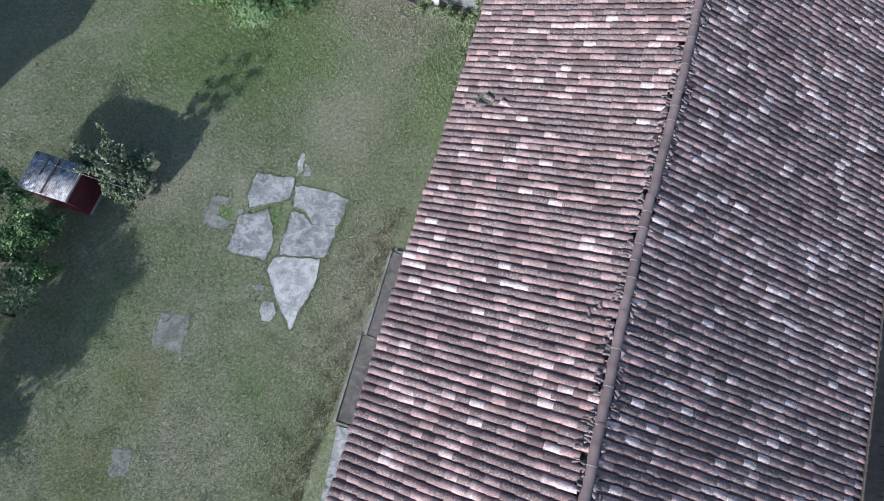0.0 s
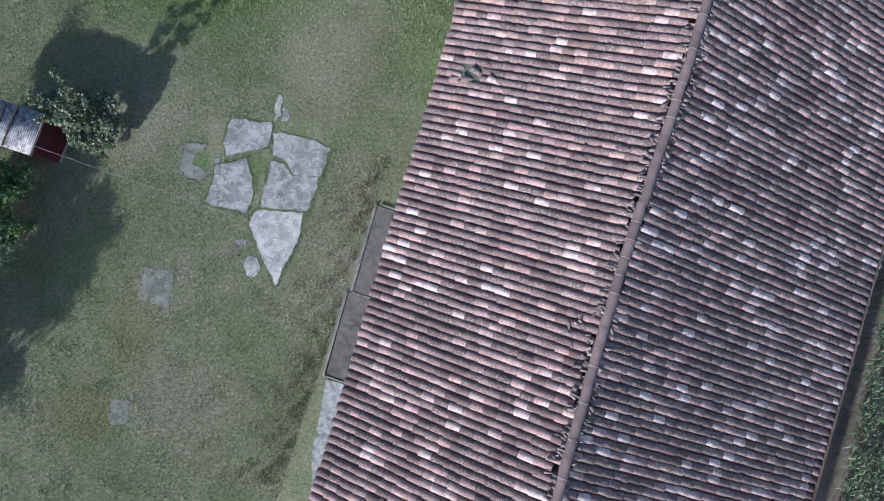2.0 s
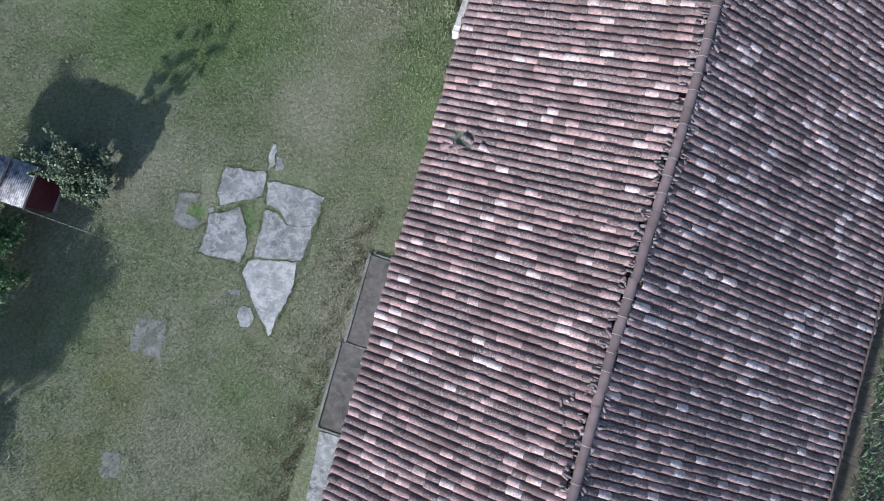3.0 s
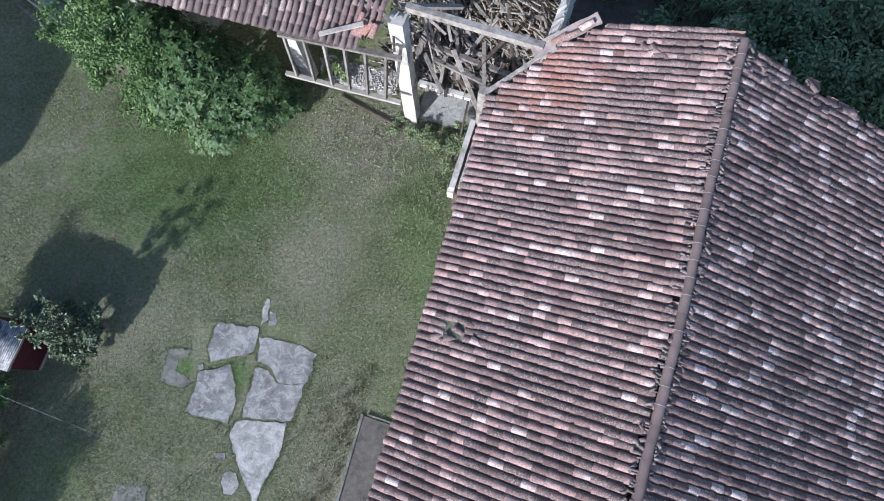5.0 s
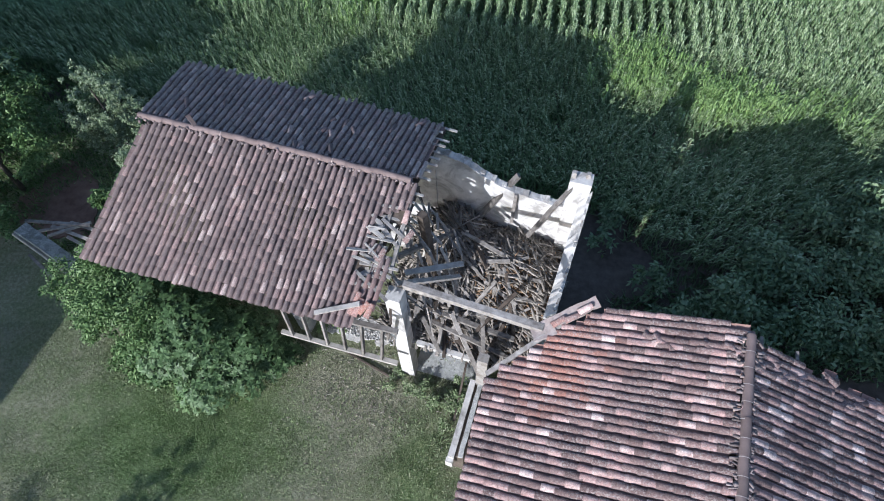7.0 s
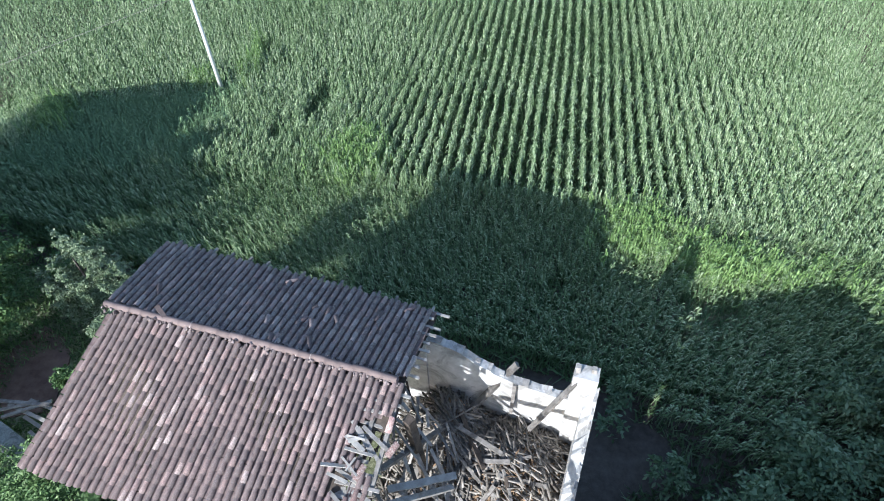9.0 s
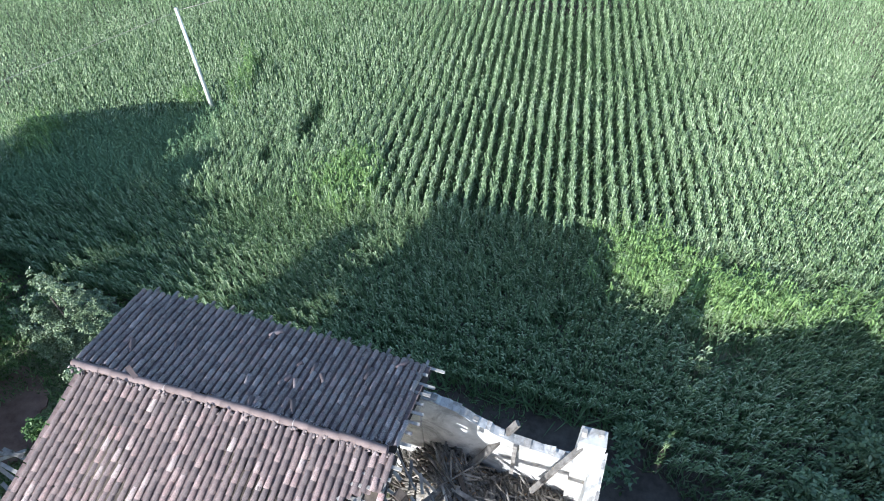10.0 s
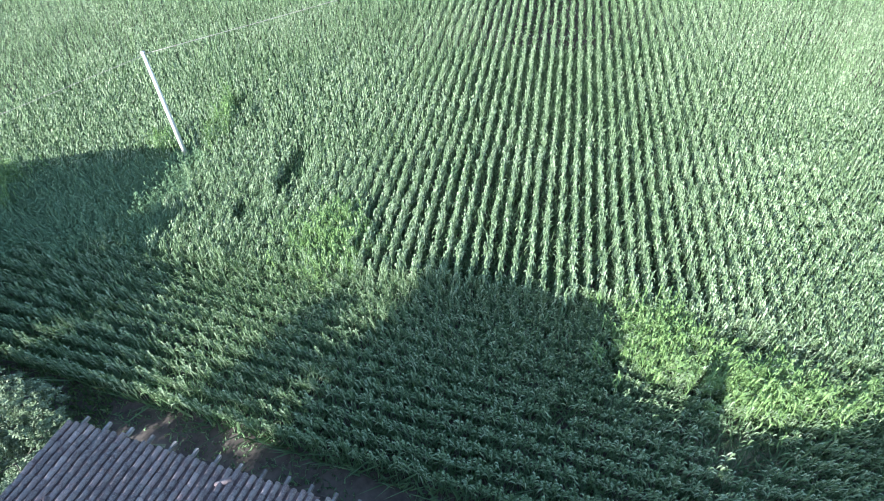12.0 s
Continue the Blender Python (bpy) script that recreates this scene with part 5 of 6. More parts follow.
def fading(cx, cy, rx, ry, seed):
    """Keeps points by chance, fewer towards the rim of an ellipse and in clumps."""
    def keep(x, y):
        chance = np.random.default_rng(seed).uniform(0, 1, len(x))
        clump = 0.5 + 0.25 * np.sin(x * 3.3 + 1.7 * np.sin(y * 2.1)) + 0.25 * np.sin(y * 4.1 + 2.0 * np.sin(x * 1.3))
        return (chance < np.exp(-((x - cx) / rx) ** 2 - ((y - cy) / ry) ** 2) * (0.25 + clump)) & on_lawn(x, y)
    return keep


fresh = scatter(240000, -17, -1, 9.5, 17.6, 41, fading(-8.6, 14.3, 5.6, 2.9, 84))
blades("fresh_grass", "fresh green grass along the shrubs", fresh, np.random.default_rng(43).uniform(0.02, 0.075, len(fresh)), 0.026, FRESH_GRASS, 44)


def beside_kerb(x, y):
    off = -7.35 - ((x - 3.87) * 0.9588 - y * 0.284)
    chance = np.random.default_rng(85).uniform(0, 1, len(x))
    return (off > 0) & (chance < np.exp(-((off / (1.1 + 0.4 * np.sin(y * 1.7) + 0.3 * np.sin(y * 4.3 + x))) ** 2)) * (0.55 + 0.45 * np.sin(x * 6.1 + 2 * np.sin(y * 5.2)))) & on_lawn(x, y)


seedy = scatter(50000, -8, -1, -6, 6.5, 45, beside_kerb)
blades("kerb_weeds", "withered brown weeds along the paving", seedy, np.random.default_rng(46).uniform(0.04, 0.16, len(seedy)), 0.03, BROWN_WEED, 47, "weeds")
tall = scatter(15000, -6.5, 2.4, 10.5, 18.0, 8, fading(-2.4, 15.6, 2.8, 1.8, 81))
blades("tall_weeds", "rough dry weeds before the ruined shed", tall, rng.uniform(0.02, 0.08, len(tall)), 0.02, DRY_GRASS, 9)
rank = scatter(30000, -4.5, 2.4, 9.0, 17.6, 28, fading(-0.3, 13.9, 1.7, 2.6, 82))
blades("green_weeds", "fresh green weeds in the corner of the lawn", rank, rng.uniform(0.03, 0.15, len(rank)), 0.035, YARD_WEED, 29)
tufts = scatter(60000, -20, 2, -7, 17, 30, lambda x, y: on_lawn(x, y) & (np.sin(x * 2.9 + 2 * np.sin(y * 1.3)) + np.sin(y * 3.7 + 2 * np.sin(x * 1.1)) + 0.6 * np.sin(x * 9.1 + y * 7.3) > 1.1))
blades("grass_tufts", "coarse tufts in the mown grass", tufts, np.random.default_rng(31).uniform(0.04, 0.11, len(tufts)), 0.035, GRASS, 32)


def along_barn(x, y):
    off = -5.0 - ((x - 3.87) * 0.9588 - y * 0.284)
    chance = np.random.default_rng(83).uniform(0, 1, len(x))
    return (off > 0) & (chance < np.exp(-((off / (0.9 + 0.25 * np.sin(y * 2.3) + 0.2 * np.sin(y * 5.1))) ** 2)))


def beside_slabs(x, y):
    """Points of the lawn that no slab covers, and a few on the slabs' rims."""
    free, close = np.ones(len(x), dtype=bool), np.zeros(len(x), dtype=bool)
    for label, material, outline in SLABS:
        for grow in (0.95, 1.13):
            o = np.array(outline)
            o = o.mean(0) + (o - o.mean(0)) * grow
            inside = np.zeros(len(x), dtype=bool)
            for (ax, ay), (bx, by) in zip(o, np.roll(o, -1, 0)):
                if ay != by:
                    inside ^= ((ay > y) != (by > y)) & (x < (bx - ax) * (y - ay) / (by - ay) + ax)
            if grow < 1:
                free &= ~inside
            else:
                close |= inside
    return free & close


rims = scatter(70000, -10.2, -4.2, 1.4, 9.1, 34, beside_slabs)
blades("slab_grass", "grass growing between the broken slabs", rims, np.random.default_rng(35).uniform(0.012, 0.04, len(rims)), 0.026, GRASS, 36)
verge = scatter(40000, -5, 3, 2.5, 14.5, 10, along_barn)
blades("verge_weeds", "low green weeds along the barn wall", verge, rng.uniform(0.03, 0.13, len(verge)), 0.035, TALL_GRASS, 11)


# ---- maize ----
def maize_leaf_set(rng, leaves, fine, upright):
    """One maize plant as arrays: arching leaves on both sides of a stalk."""
    v, q, t = [], [], []
    high = 1.75
    for i in range(leaves):
        z = 0.75 + (high - 0.75) * i / (leaves - 1)
        yaw = (i % 2) * math.pi + rng.normal(0, 0.38)
        d = np.array([math.cos(yaw), math.sin(yaw), 0])
        s = np.array([-math.sin(yaw), math.cos(yaw), 0])
        length = rng.uniform(0.42, 0.62) * (1 - 0.25 * i / leaves)
        rise = rng.uniform(0.25, 0.6) + upright
        w = rng.uniform(0.038, 0.065) if fine else rng.uniform(0.05, 0.08)
        reach = (1.0 - 0.55 * i / leaves) * rng.uniform(0.65, 1.1) * (1 - 0.3 * upright)
        pts = [(0.0, 0.0, 0.5), (0.3, rise * 0.75, 1.0), (0.72, rise * 0.8, 0.9), (1.0, rise * 0.1, 0.0)] if fine else [(0.0, 0.0, 0.7), (0.5, rise * 0.9, 1.2), (1.0, rise * 0.3, 0.0)]
        b = len(v)
        for k, (f, up, ww) in enumerate(pts):
            c = np.array([0, 0, z]) + d * f * length * reach + np.array([0, 0, up * length * 1.1])
            if ww:
                v += [c - s * w * ww / 2, c + s * w * ww / 2]
            else:
                v.append(c)
        m = len(pts) - 1
        for k in range(m - 1):
            q.append((b + 2 * k, b + 2 * k + 1, b + 2 * k + 3, b + 2 * k + 2))
        t.append((b + 2 * (m - 1), b + 2 * (m - 1) + 1, b + 2 * m))
    b = len(v)
    for k in range(3):
        a = k * math.tau / 3
        v += [np.array([0.014 * math.cos(a), 0.014 * math.sin(a), 0.0]), np.array([0.008 * math.cos(a), 0.008 * math.sin(a), 1.95])]
    for k in range(3):
        q.append((b + 2 * k, b + 2 * ((k + 1) % 3), b + 2 * ((k + 1) % 3) + 1, b + 2 * k + 1))
    return np.array(v), np.array(q), np.array(t)


def plant_field(name, label, places, turns, heights, leaves, fine, seed, material=CORN, category="maize", upright=0.0):
    rng = np.random.default_rng(seed)
    kinds = [maize_leaf_set(rng, leaves, fine, upright) for _ in range(8)]
    which = rng.integers(0, 8, len(places))
    vs, qs, ts, base = [], [], [], 0
    for k, (v, q, t) in enumerate(kinds):
        sel = which == k
        n = int(sel.sum())
        if not n:
            continue
        yaw = turns[sel] + rng.normal(0, 0.22, n) + np.pi * rng.integers(0, 2, n)
        size = heights[sel] * rng.uniform(0.86, 1.12, n) / 2.2
        c, s = np.cos(yaw), np.sin(yaw)
        lean = rng.normal(0, 0.04, (n, 2))
        x = (c[:, None] * v[:, 0] - s[:, None] * v[:, 1]) * size[:, None] + lean[:, :1] * v[:, 2] + places[sel][:, :1]
        y = (s[:, None] * v[:, 0] + c[:, None] * v[:, 1]) * size[:, None] + lean[:, 1:] * v[:, 2] + places[sel][:, 1:2]
        z = v[:, 2] * size[:, None]
        vs.append(np.stack([x, y, z], -1).reshape(-1, 3))
        off = base + np.arange(n)[:, None, None] * len(v)
        qs.append((q[None] + off).reshape(-1, 4))
        ts.append((t[None] + off).reshape(-1, 3))
        base += n * len(v)
    me = big_mesh(name, np.concatenate(vs), np.concatenate(qs), np.concatenate(ts), material)
    return tagged(new(name, me), label, category, kind="stuff")


def rows_of_plants(turn, spacing, step, x0, x1, y0, y1, inside, seed):
    """Plants in rows that run turn degrees east of north, kept where inside says so."""
    rng = np.random.default_rng(seed)
    d = np.array([math.sin(radians(turn)), math.cos(radians(turn))])
    r = np.array([d[1], -d[0]])
    mid = np.array([(x0 + x1) / 2, (y0 + y1) / 2])
    reach = math.hypot(x1 - x0, y1 - y0) / 2
    a = np.arange(-reach, reach, spacing)
    b = np.arange(-reach, reach, step)
    ga, gb = np.meshgrid(a, b)
    ga, gb = ga.ravel() + rng.normal(0, 0.022, ga.size), gb.ravel() + rng.normal(0, 0.04, ga.size)
    p = mid + ga[:, None] * r + gb[:, None] * d
    ok = (p[:, 0] > x0) & (p[:, 0] < x1) & (p[:, 1] > y0) & (p[:, 1] < y1)
    p = p[ok]
    return p[inside(p[:, 0], p[:, 1])]


def main_edge(x):
    return 36.4 - 0.16 * x - 0.02 * np.maximum(0, x - 9) ** 2


def weedy(x, y):
    """Grassy gap beside the pole."""
    return (x < -14.0) & (x > -27) & (y > 39.6 + 0.15 * (x + 14) + 0.8 * np.sin(x * 1.7)) & (y < 47.8 + 0.2 * (x + 15) + 0.5 * np.sin(x * 2.3)) & (x < -14.6 + 0.5 * np.sin(y * 1.9))


def field_inside(x, y):
    gap = (np.abs(x + 8.3 - 0.16 * (y - 46)) < 0.55) & (y > 43.2) & (y < 47.4)
    gap |= (np.abs(x + 14.2 - 0.16 * (y - 53)) < 0.9) & (np.abs(y - 53.2) < 1.2)
    gap |= np.hypot(x + 10.6, y - 41.6) < 0.7
    return (y > main_edge(x)) & ~weedy(x, y) & ~gap


def headland_inside(x, y):
    chance = np.random.default_rng(9).uniform(0, 1, len(x))
    dirt = (np.hypot((x - 12.5) / 1.9, (y - 27.7) / 1.2) + 0.35 * np.sin(x * 3.1) * np.cos(y * 2.7) < 0.3 + 0.85 * chance) | ((x > 9.5) & (y < 20.0))
    dirt |= (np.hypot((x - 6.1) / 0.8, (y - 29.4) / 0.6) < 0.4 + 0.7 * chance) | (np.hypot((x + 16.6) / 1.2, (y - 35.0) / 0.6) < 0.5 + 0.7 * chance)
    return (y > 26.5 - 0.31 * x - 0.44 * np.maximum(0, x - 7.2)) & (y < main_edge(x) + 0.45 + 0.25 * np.sin(x * 2.7)) & ~weedy(x, y) & ~dirt & (x < 22)


near = rows_of_plants(9.0, 0.71, 0.16, -30, 34, 24, 47, field_inside, 1)
plant_field("maize_field", "dense green maize in straight sunlit rows", near, np.full(len(near), radians(78)), np.full(len(near), 2.15), 11, True, 51)
far = rows_of_plants(9.0, 0.71, 0.195, -60, 62, 47, 84, lambda x, y: field_inside(x, y) & (np.abs(x) < 4 + 0.82 * (y - 10)), 2)
plant_field("far_maize_field", "dense green maize in straight rows in the distance", far, np.full(len(far), radians(78)), np.full(len(far), 2.15), 7, False, 52)
head = rows_of_plants(106.0, 0.74, 0.19, -32, 22, 18, 42, headland_inside, 3)
plant_field("headland_maize", "maize rows along the farm track behind the shed", head, np.full(len(head), radians(-16)), np.full(len(head), 1.8), 11, True, 53, upright=0.28)
edge = scatter(2600, -14, 26, 24, 39, 25, lambda x, y: np.abs(y - main_edge(x)) < 0.7)
plant_field("edge_maize", "stray maize plants where the rows meet", edge, np.random.default_rng(26).uniform(0, 6.28, len(edge)), np.random.default_rng(27).uniform(1.6, 2.2, len(edge)), 10, True, 56, upright=0.3)
deep = scatter(24000, -28, 28, 62, 84, 37)
blades("far_undergrowth", "low leaves and weeds between the distant maize rows", deep, np.random.default_rng(38).uniform(0.1, 0.5, len(deep)), 0.12, TALL_GRASS, 39, "weeds")
low = scatter(160000, -32, 30, 24, 62, 18, lambda x, y: (y > 26.5 - 0.31 * x))
blades("maize_undergrowth", "low dark leaves and weeds under the maize", low, np.random.default_rng(19).uniform(0.3, 1.35, len(low)), 0.09, TALL_GRASS, 20, "weeds")
beside = rows_of_plants(14.0, 0.71, 0.23, 11, 36, -14, 22, lambda x, y: x > 15.75 + 0.27 * y, 4)
# DARK_LEAF in place of CORN paints in the barn's shade.
plant_field("side_maize", "maize beside the barn, leaves coloured darker for the barn's shade", beside, np.full(len(beside), radians(76)), np.full(len(beside), 2.2), 8, True, 54, DARK_LEAF)
rng = np.random.default_rng(61)
corner = scatter(16000, -24, -13.5, 21, 34, 23, lambda x, y: (np.hypot((x + 17.6) / 1.5, (y - 24.4) / 1.9) > 0.9) & (y > 20.6 - 0.35 * (x + 14)) & (y < 34 - 0.2 * (x + 14)))
blades("corner_weeds", "dark rough weeds under the trees beside the shed", corner, rng.uniform(0.08, 0.35, len(corner)), 0.07, SHRUB, 24, "weeds")
strip = scatter(9000, -17, 4, 23.5, 31, 16, lambda x, y: (y > 24.9 - 0.29 * (x + 9)) & (y < 30.3 - 0.3 * (x + 12)) & (np.sin(x * 1.3) + np.sin(y * 1.9 + x) > -0.9))
blades("track_weeds", "dark rough weeds along the farm track", strip, rng.uniform(0.05, 0.25, len(strip)), 0.07, TALL_GRASS, 17, "weeds")
under = scatter(26000, 5, 24, 14, 27, 14, lambda x, y: (y > 16.4 + 0.0 * x) & (x > 6.6 + 0.3 * (y - 17)) & (y < 27 - 0.28 * (x - 3)) & (np.hypot(x - 8.2, y - 21.4) > 1.4))
blades("undergrowth", "dark rough undergrowth behind the barn", under, rng.uniform(0.1, 0.5, len(under)), 0.08, DARK_LEAF, 15, "undergrowth")
wild = scatter(6500, -28, -13.6, 36.5, 49, 21, weedy)
plant_field("wild_grass_clumps", "tall rank grass clumps in the gap beside the pole", wild, rng.uniform(0, 6.28, len(wild)), rng.uniform(1.1, 1.9, len(wild)), 6, False, 55, RANK_GRASS, "grass")
grassy = scatter(50000, -28, -13.6, 36.5, 49, 12, weedy)
blades("tall_grass", "tall green grass in the gap beside the pole", grassy, rng.uniform(0.5, 1.4, len(grassy)), 0.07, RANK_GRASS, 13)
for k, (cx, cy, rx, ry, n) in enumerate(((-5.3, 39.4, 1.3, 1.6, 11000), (-5.0, 40.8, 0.8, 0.9, 2500), (10.5, 33.1, 1.3, 1.4, 7500), (14.3, 30.4, 1.4, 0.9, 7000), (17.6, 29.6, 1.6, 0.8, 2000), (12.6, 31.6, 1.0, 1.0, 1500), (-14.6, 51.5, 0.6, 2.6, 2500), (-17.6, 48.9, 1.0, 0.8, 1500), (-26.6, 44.6, 1.3, 1.6, 6000))):
    p = rng.normal(size=(n, 2)) * np.array([rx, ry]) * 0.75 + np.array([cx, cy])
    p = p[:n // 22]
    plant_field("bright_weeds", "patch of bright yellow-green weeds among the maize", p, rng.uniform(0, 6.28, len(p)), rng.uniform(1.5, 2.5, len(p)), 11, True, 70 + k, WEED, "weeds")

rng = np.random.default_rng(63)
dead = rng.normal(size=(5200, 2)) * np.array([1.2, 0.7]) + np.array([12.5, 27.7])
blades("dry_weeds", "withered weeds on a bare patch of soil", dead, rng.uniform(0.1, 0.6, len(dead)), 0.04, DRY_GRASS, 64, "weeds")

# ---- rubble beside the annex ----
lean = part("leaning_slab", beam((-17.75, 21.9, 2.3), (-15.6, 20.75, 0.3), 0.62, 0.10, -24, 0.02, 4), CONCRETE, None)
tagged(lean, "long grey slab leaning beside the ruined shed", "slab")
# Pale board whose colour stands in for sun on the slab's edge.
lean = part("loose_timber", beam((-17.95, 21.6, 2.25), (-15.85, 20.42, 0.25), 0.10, 0.12, -24, 0.015, 4), WOOD_PALE, None)
tagged(lean, "pale board standing in for the leaning slab's sunlit edge", "timber", "timbers beside the shed")
rng = random.Random(91)
for a, b in (((-18.6, 22.9, 1.3), (-15.4, 22.6, 1.4)), ((-17.6, 22.9, 0.9), (-14.9, 21.8, 1.2)), ((-18.4, 21.6, 0.5), (-16.6, 20.2, 0.15)), ((-16.8, 23.1, 0.9), (-14.7, 22.3, 1.2)), ((-16.9, 22.5, 0.6), (-14.9, 21.5, 0.6)),
             ((-18.9, 22.3, 1.0), (-16.2, 22.9, 1.1)), ((-17.4, 22.2, 1.1), (-15.6, 22.9, 1.2)), ((-16.4, 21.9, 0.5), (-14.8, 20.9, 0.4))):
    ob = part("loose_timber", beam(a, b, 0.14, 0.07), rng.choice((WOOD, WOOD_PALE, WOOD_PALE)), None)
    tagged(ob, "grey loose timber heaped beside the ruined shed", "timber", "timbers beside the shed")
ob = part("loose_timber", beam((-3.96, 17.57, 0.06), (-1.39, 16.14, 0.06), 0.07, 0.06), WOOD_DARK, None)
tagged(ob, "thin dark pole lying in the weeds before the shed", "timber", "timbers beside the shed")
ob = part("bare_earth", slab([(-21.0, 24.2), (-18.9, 27.6), (-17.0, 26.2), (-16.2, 23.0), (-18.6, 22.6)], -0.05, 0.06, 0.25), RED_EARTH, None)
tagged(ob, "bare reddish earth beside the ruined shed", "earth")
ob = part("rubble_bed", slab([(-4.98, 19.40), (-1.48, 18.70), (-1.68, 17.70), (-3.18, 17.80), (-4.88, 18.40)], -0.05, 0.04, 0.25), GRAVEL, None)
tagged(ob, "pale gravel and rubble under the ruined shed", "gravel")
stone_rng = random.Random(29)
stones = [pose(-4.8 + 3.2 * f, 19.0 - 0.85 * f + stone_rng.uniform(-0.55, 0.45), 0.05, stone_rng.uniform(0, 90), stone_rng.uniform(0, 90), stone_rng.uniform(0, 90)) @ Matrix.Diagonal((stone_rng.uniform(0.03, 0.10), stone_rng.uniform(0.03, 0.08), stone_rng.uniform(0.03, 0.06), 1)) for f in [stone_rng.uniform(0, 1) for i in range(520)]]
tagged(new("rubble_stones", boxes_mesh("rubble_stones", stones, GRAVEL)), "pale broken stones lying under the ruined shed", "rubble", kind="stuff")
litter = [pose(stone_rng.gauss(-2.6, 1.6), stone_rng.gauss(15.7, 1.1), 0.05, 0, stone_rng.uniform(-20, 20), stone_rng.uniform(0, 180)) @ Matrix.Diagonal((stone_rng.uniform(0.03, 0.13), stone_rng.uniform(0.015, 0.04), 0.02, 1)) for i in range(420)]
litter = [m for m in litter if m.translation.y < 17.6 and (m.translation.x - 3.87) * 0.9588 - m.translation.y * 0.284 < -6.9]
tagged(new("yard_litter", boxes_mesh("yard_litter", litter, LATHS)), "pale chips and splinters scattered before the shed", "litter", kind="stuff")

# ---- hut ----
hut = thing("hut", "small dark red garden hut with a peeling white sheet roof", "hut", pose(-15.44, 6.96, 0, 0, 0, -16.6) @ Matrix.Diagonal((1.0, 1.06, 1.06, 1.0)))
for x0, x1, y0, y1, name in ((-0.92, 0.92, -0.69, -0.63, "wall"), (-0.92, 0.92, 0.63, 0.69, "wall"), (-0.92, -0.86, -0.63, 0.63, "wall"), (0.86, 0.92, -0.63, 0.63, "front")):
    wall_block(name, x0, x1, y0, y1, 0, 1.6, RED_DARK, hut)


def corrugated(x0, x1, y0, y1, z, waves=13, high=0.018):
    """A thin corrugated sheet, its waves running along y."""
    count = waves * 6
    verts = [(x0 + (x1 - x0) * i / count, y, z - 0.03 * i / count + lift + high * math.sin(i / 6 * math.tau)) for lift in (0.0, -0.012) for i in range(count + 1) for y in (y0, y1)]
    m = (count + 1) * 2
    faces = [(2 * i, 2 * i + 2, 2 * i + 3, 2 * i + 1) for i in range(count)] + [(m + 2 * i, m + 2 * i + 1, m + 2 * i + 3, m + 2 * i + 2) for i in range(count)]
    faces += [(2 * i, m + 2 * i, m + 2 * i + 2, 2 * i + 2) for i in range(count)] + [(2 * i + 1, 2 * i + 3, m + 2 * i + 3, m + 2 * i + 1) for i in range(count)]
    return mesh_of("roof_sheet", verts, faces, SHEET, True)


part("roof_sheet", corrugated(-1.03, 0.05, -0.75, 0.75, 1.70), None, hut, "white corrugated sheet with dark peeling streaks")
part("roof_sheet", corrugated(0.0, 1.03, -0.75, 0.75, 1.69), None, hut, "white corrugated sheet with dark peeling streaks")
part("batten", beam((0.02, -0.72, 1.74), (0.05, 0.72, 1.74), 0.05, 0.035), WOOD_DARK, hut)
part("batten", beam((-0.4, -0.1, 1.73), (-0.38, 0.66, 1.73), 0.04, 0.03), WOOD_DARK, hut)
part("barge_board", beam((1.04, -0.75, 1.63), (1.04, 0.75, 1.63), 0.03, 0.09), WOOD_PALE, hut)
part("door_rail", beam((0.95, -0.66, 0.05), (0.97, 0.66, 0.05), 0.05, 0.08), WOOD_PALE, hut)

# ---- pole and wires ----
pole = thing("utility_pole", "pale concrete utility pole standing in the maize", "pole", pose(-15.85, 47.6, 0))
part("shaft", tube([(0, 0, -0.1), (0, 0, 4), (0, 0, 7.9)], [0.15, 0.125, 0.095], 12), POLE_PAINT, pole)
part("cap", tube([(0, 0, 7.9), (0, 0, 7.98)], [0.13, 0.12], 12), POLE_PAINT, pole)
part("insulator", tube([(-0.05, 0.1, 7.72), (-0.05, 0.22, 7.74)], [0.04, 0.05], 8), POLE_PAINT, pole)


def wire(name, a, b, dip, r, label, material=WIRE):
    a, b = Vector(a), Vector(b)
    pts = [a.lerp(b, i / 24) - Vector((0, 0, dip * 4 * (i / 24) * (1 - i / 24))) for i in range(25)]
    ob = part(name, tube(pts, [r] * 25, 5), material, None)
    tagged(ob, label, "wire", "overhead wires")


wire("overhead_wire", (-15.85, 47.7, 7.8), (24.3, 76.3, 8.6), 0.3, 0.015, "thin pale overhead wire running from the pole", WIRE_PALE)
wire("overhead_wire", (-15.85, 47.5, 7.8), (-44.0, 19.5, 7.2), 0.4, 0.011, "thin pale overhead wire running from the pole", WIRE_PALE)

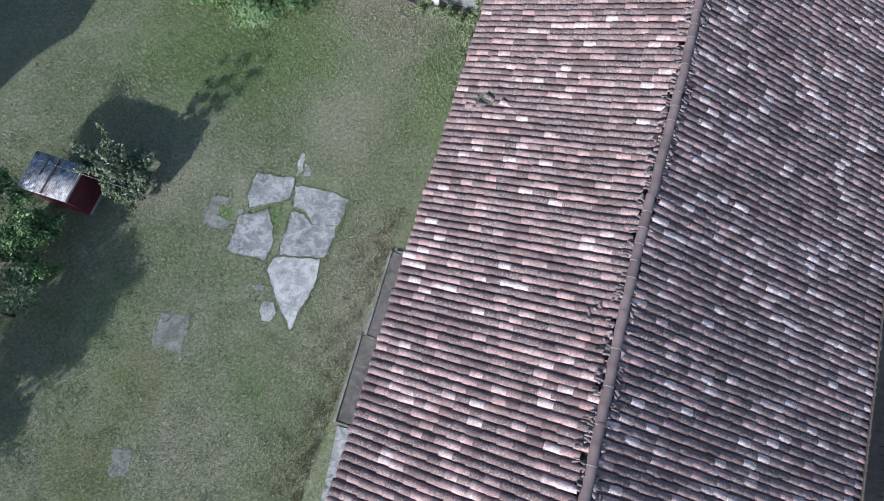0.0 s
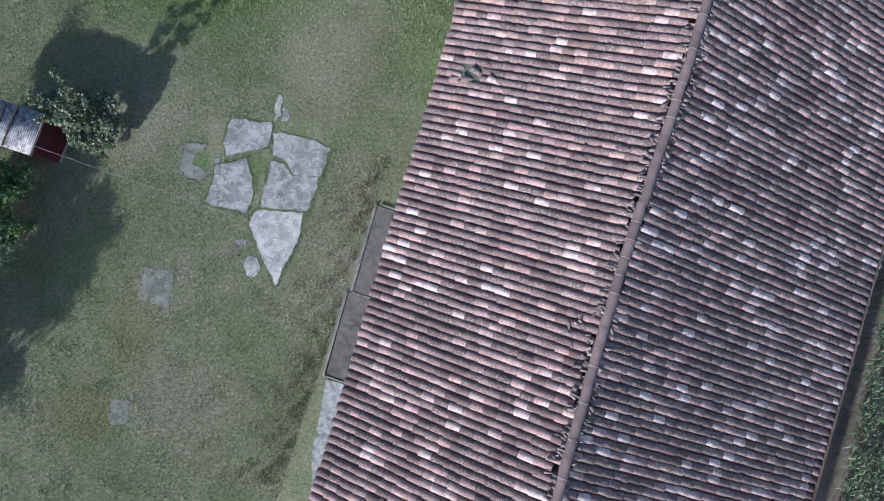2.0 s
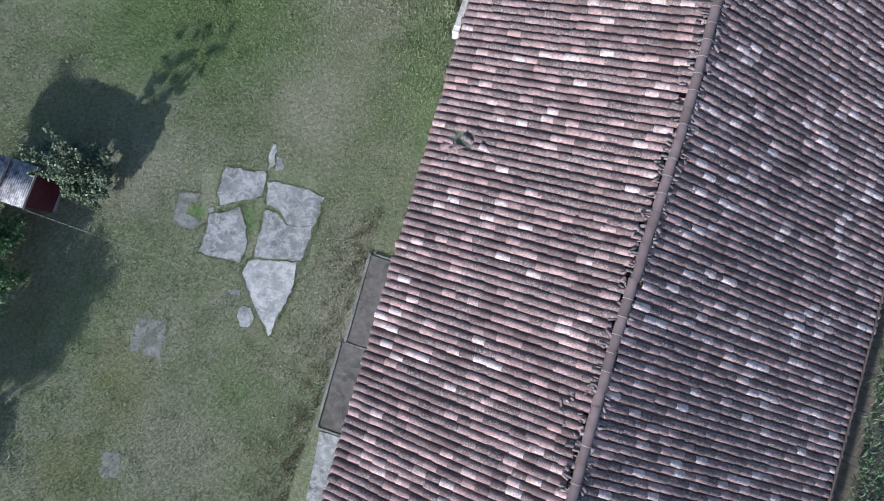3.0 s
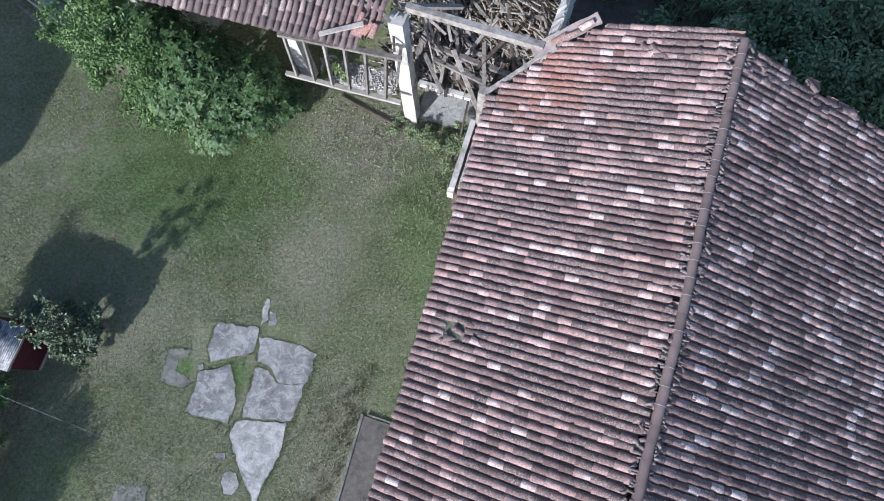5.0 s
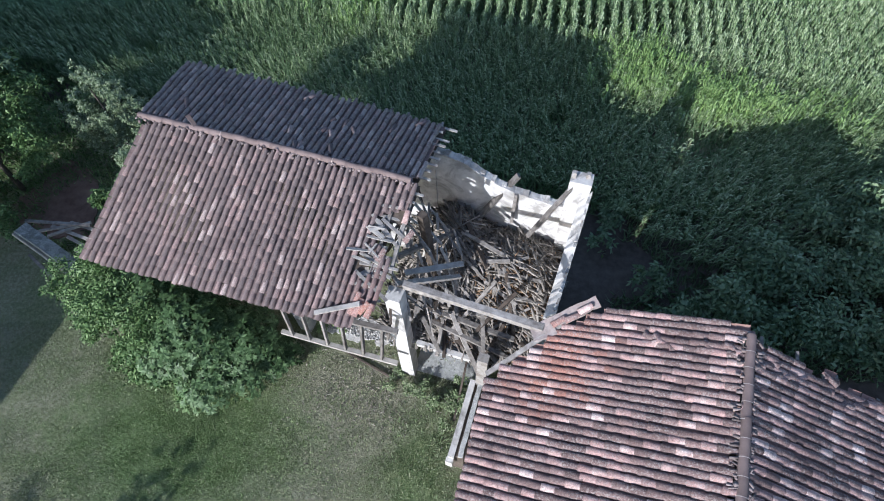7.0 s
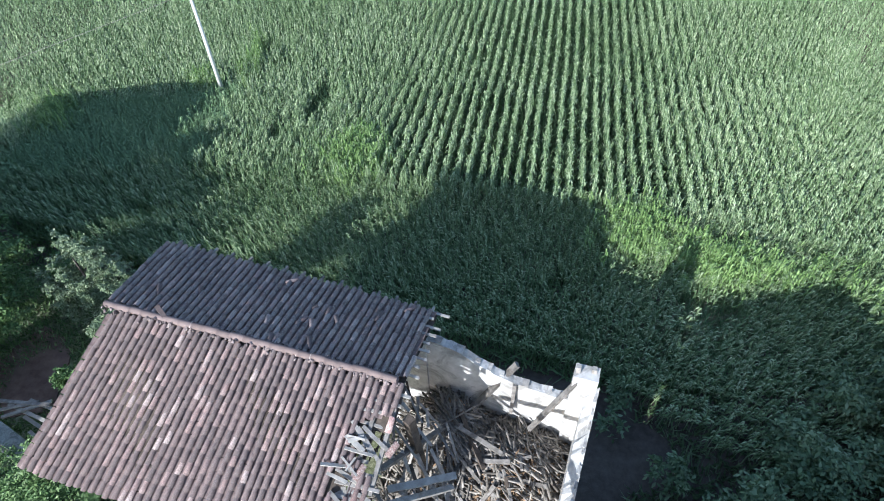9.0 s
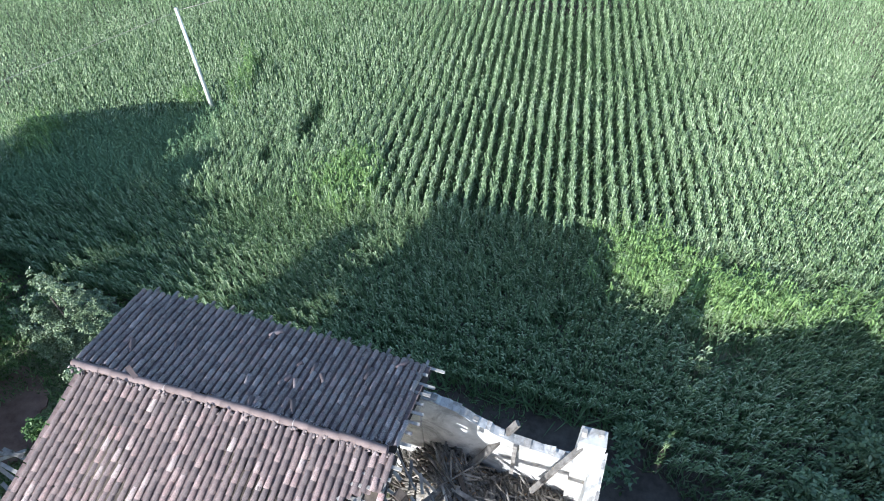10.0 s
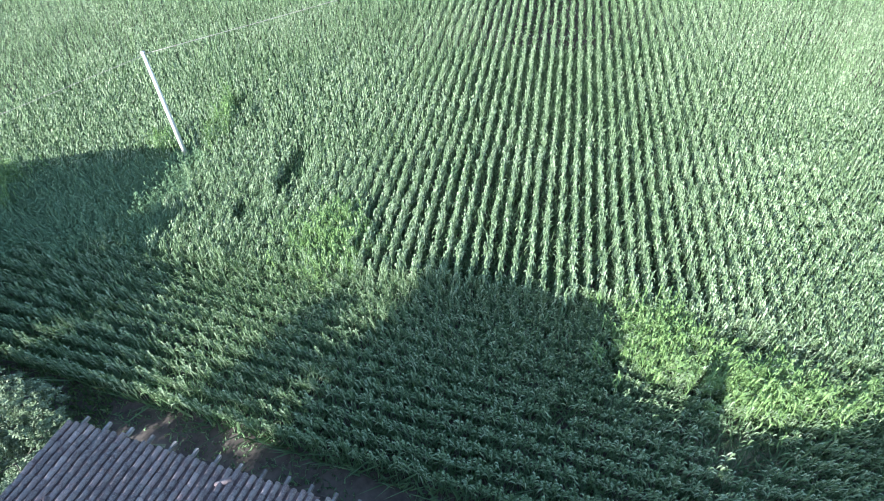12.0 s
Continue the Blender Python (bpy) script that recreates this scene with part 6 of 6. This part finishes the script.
wire("yard_cable", (-2.3, 2.35, 6.6), (-26.0, 9.95, 5.6), 0.15, 0.004, "thin pale cable strung from the eave across the yard", WIRE)

# ---- houses outside the view that shade the yard ----

def house(name, label, a, b, ridge, eave, half, m=None):
    """A plain gabled house with its ridge over the line a to b."""
    a, b = Vector((*a, 0)), Vector((*b, 0))
    d = (b - a).normalized()
    s = Vector((d.y, -d.x, 0))
    ob = thing(name, label, "house", Matrix.Translation((a + b) / 2))
    o = (a + b) / 2
    up = Vector((0, 0, 1))
    v = [p - o + s * k * (half - 0.4) + up * z for p in (a + d * 0.4, b - d * 0.4) for k, z in ((-1, 0), (1, 0), (1, eave + 0.1), (0, ridge - 0.2), (-1, eave + 0.1))]
    part("wall", mesh_of("wall", v, [(0, 1, 2, 3, 4), (9, 8, 7, 6, 5), (0, 5, 6, 1), (1, 6, 7, 2), (4, 9, 5, 0)], PLASTER), None, ob)
    r = [p - o + s * k * half + up * z for p in (a, b) for k, z in ((-1, eave), (0, ridge), (1, eave), (-1, eave + 0.15), (0, ridge + 0.15), (1, eave + 0.15))]
    part("roof", mesh_of("roof", r, [(3, 4, 10, 9), (4, 5, 11, 10), (0, 6, 7, 1), (1, 7, 8, 2), (0, 1, 4, 3), (1, 2, 5, 4), (6, 9, 10, 7), (7, 10, 11, 8), (0, 3, 9, 6), (2, 8, 11, 5)], RIDGE), None, ob)


# Unseen tree, added so that its crown shades the headland maize.
bush("shade_tree", "unseen tall tree added to shade the headland maize", [
    (-28.8, 0.2, 17.4, 1.8, 1.0), (-27.8, -0.4, 16.2, 1.3, 1.0), (-29.7, 0.8, 16.0, 1.3, 1.0), (-28.4, 1.0, 18.6, 1.1, 1.0), (-26.8, -0.6, 17.6, 1.5, 1.0)],
    9000, 0.3, DARK_LEAF, [((-35.4, 3.5, 0), (-29.0, 0.4, 17.0), 0.2)], 58, "tree")
house("farmhouse", "plain farmhouse beyond the yard", (-27.9, 9.8), (-38.7, 1.0), 12.0, 5.0, 6.0)
house("neighbour_house", "plain house beyond the maize", (-27.5, 31.3), (-34.7, 29.6), 9.9, 7.6, 4.6)
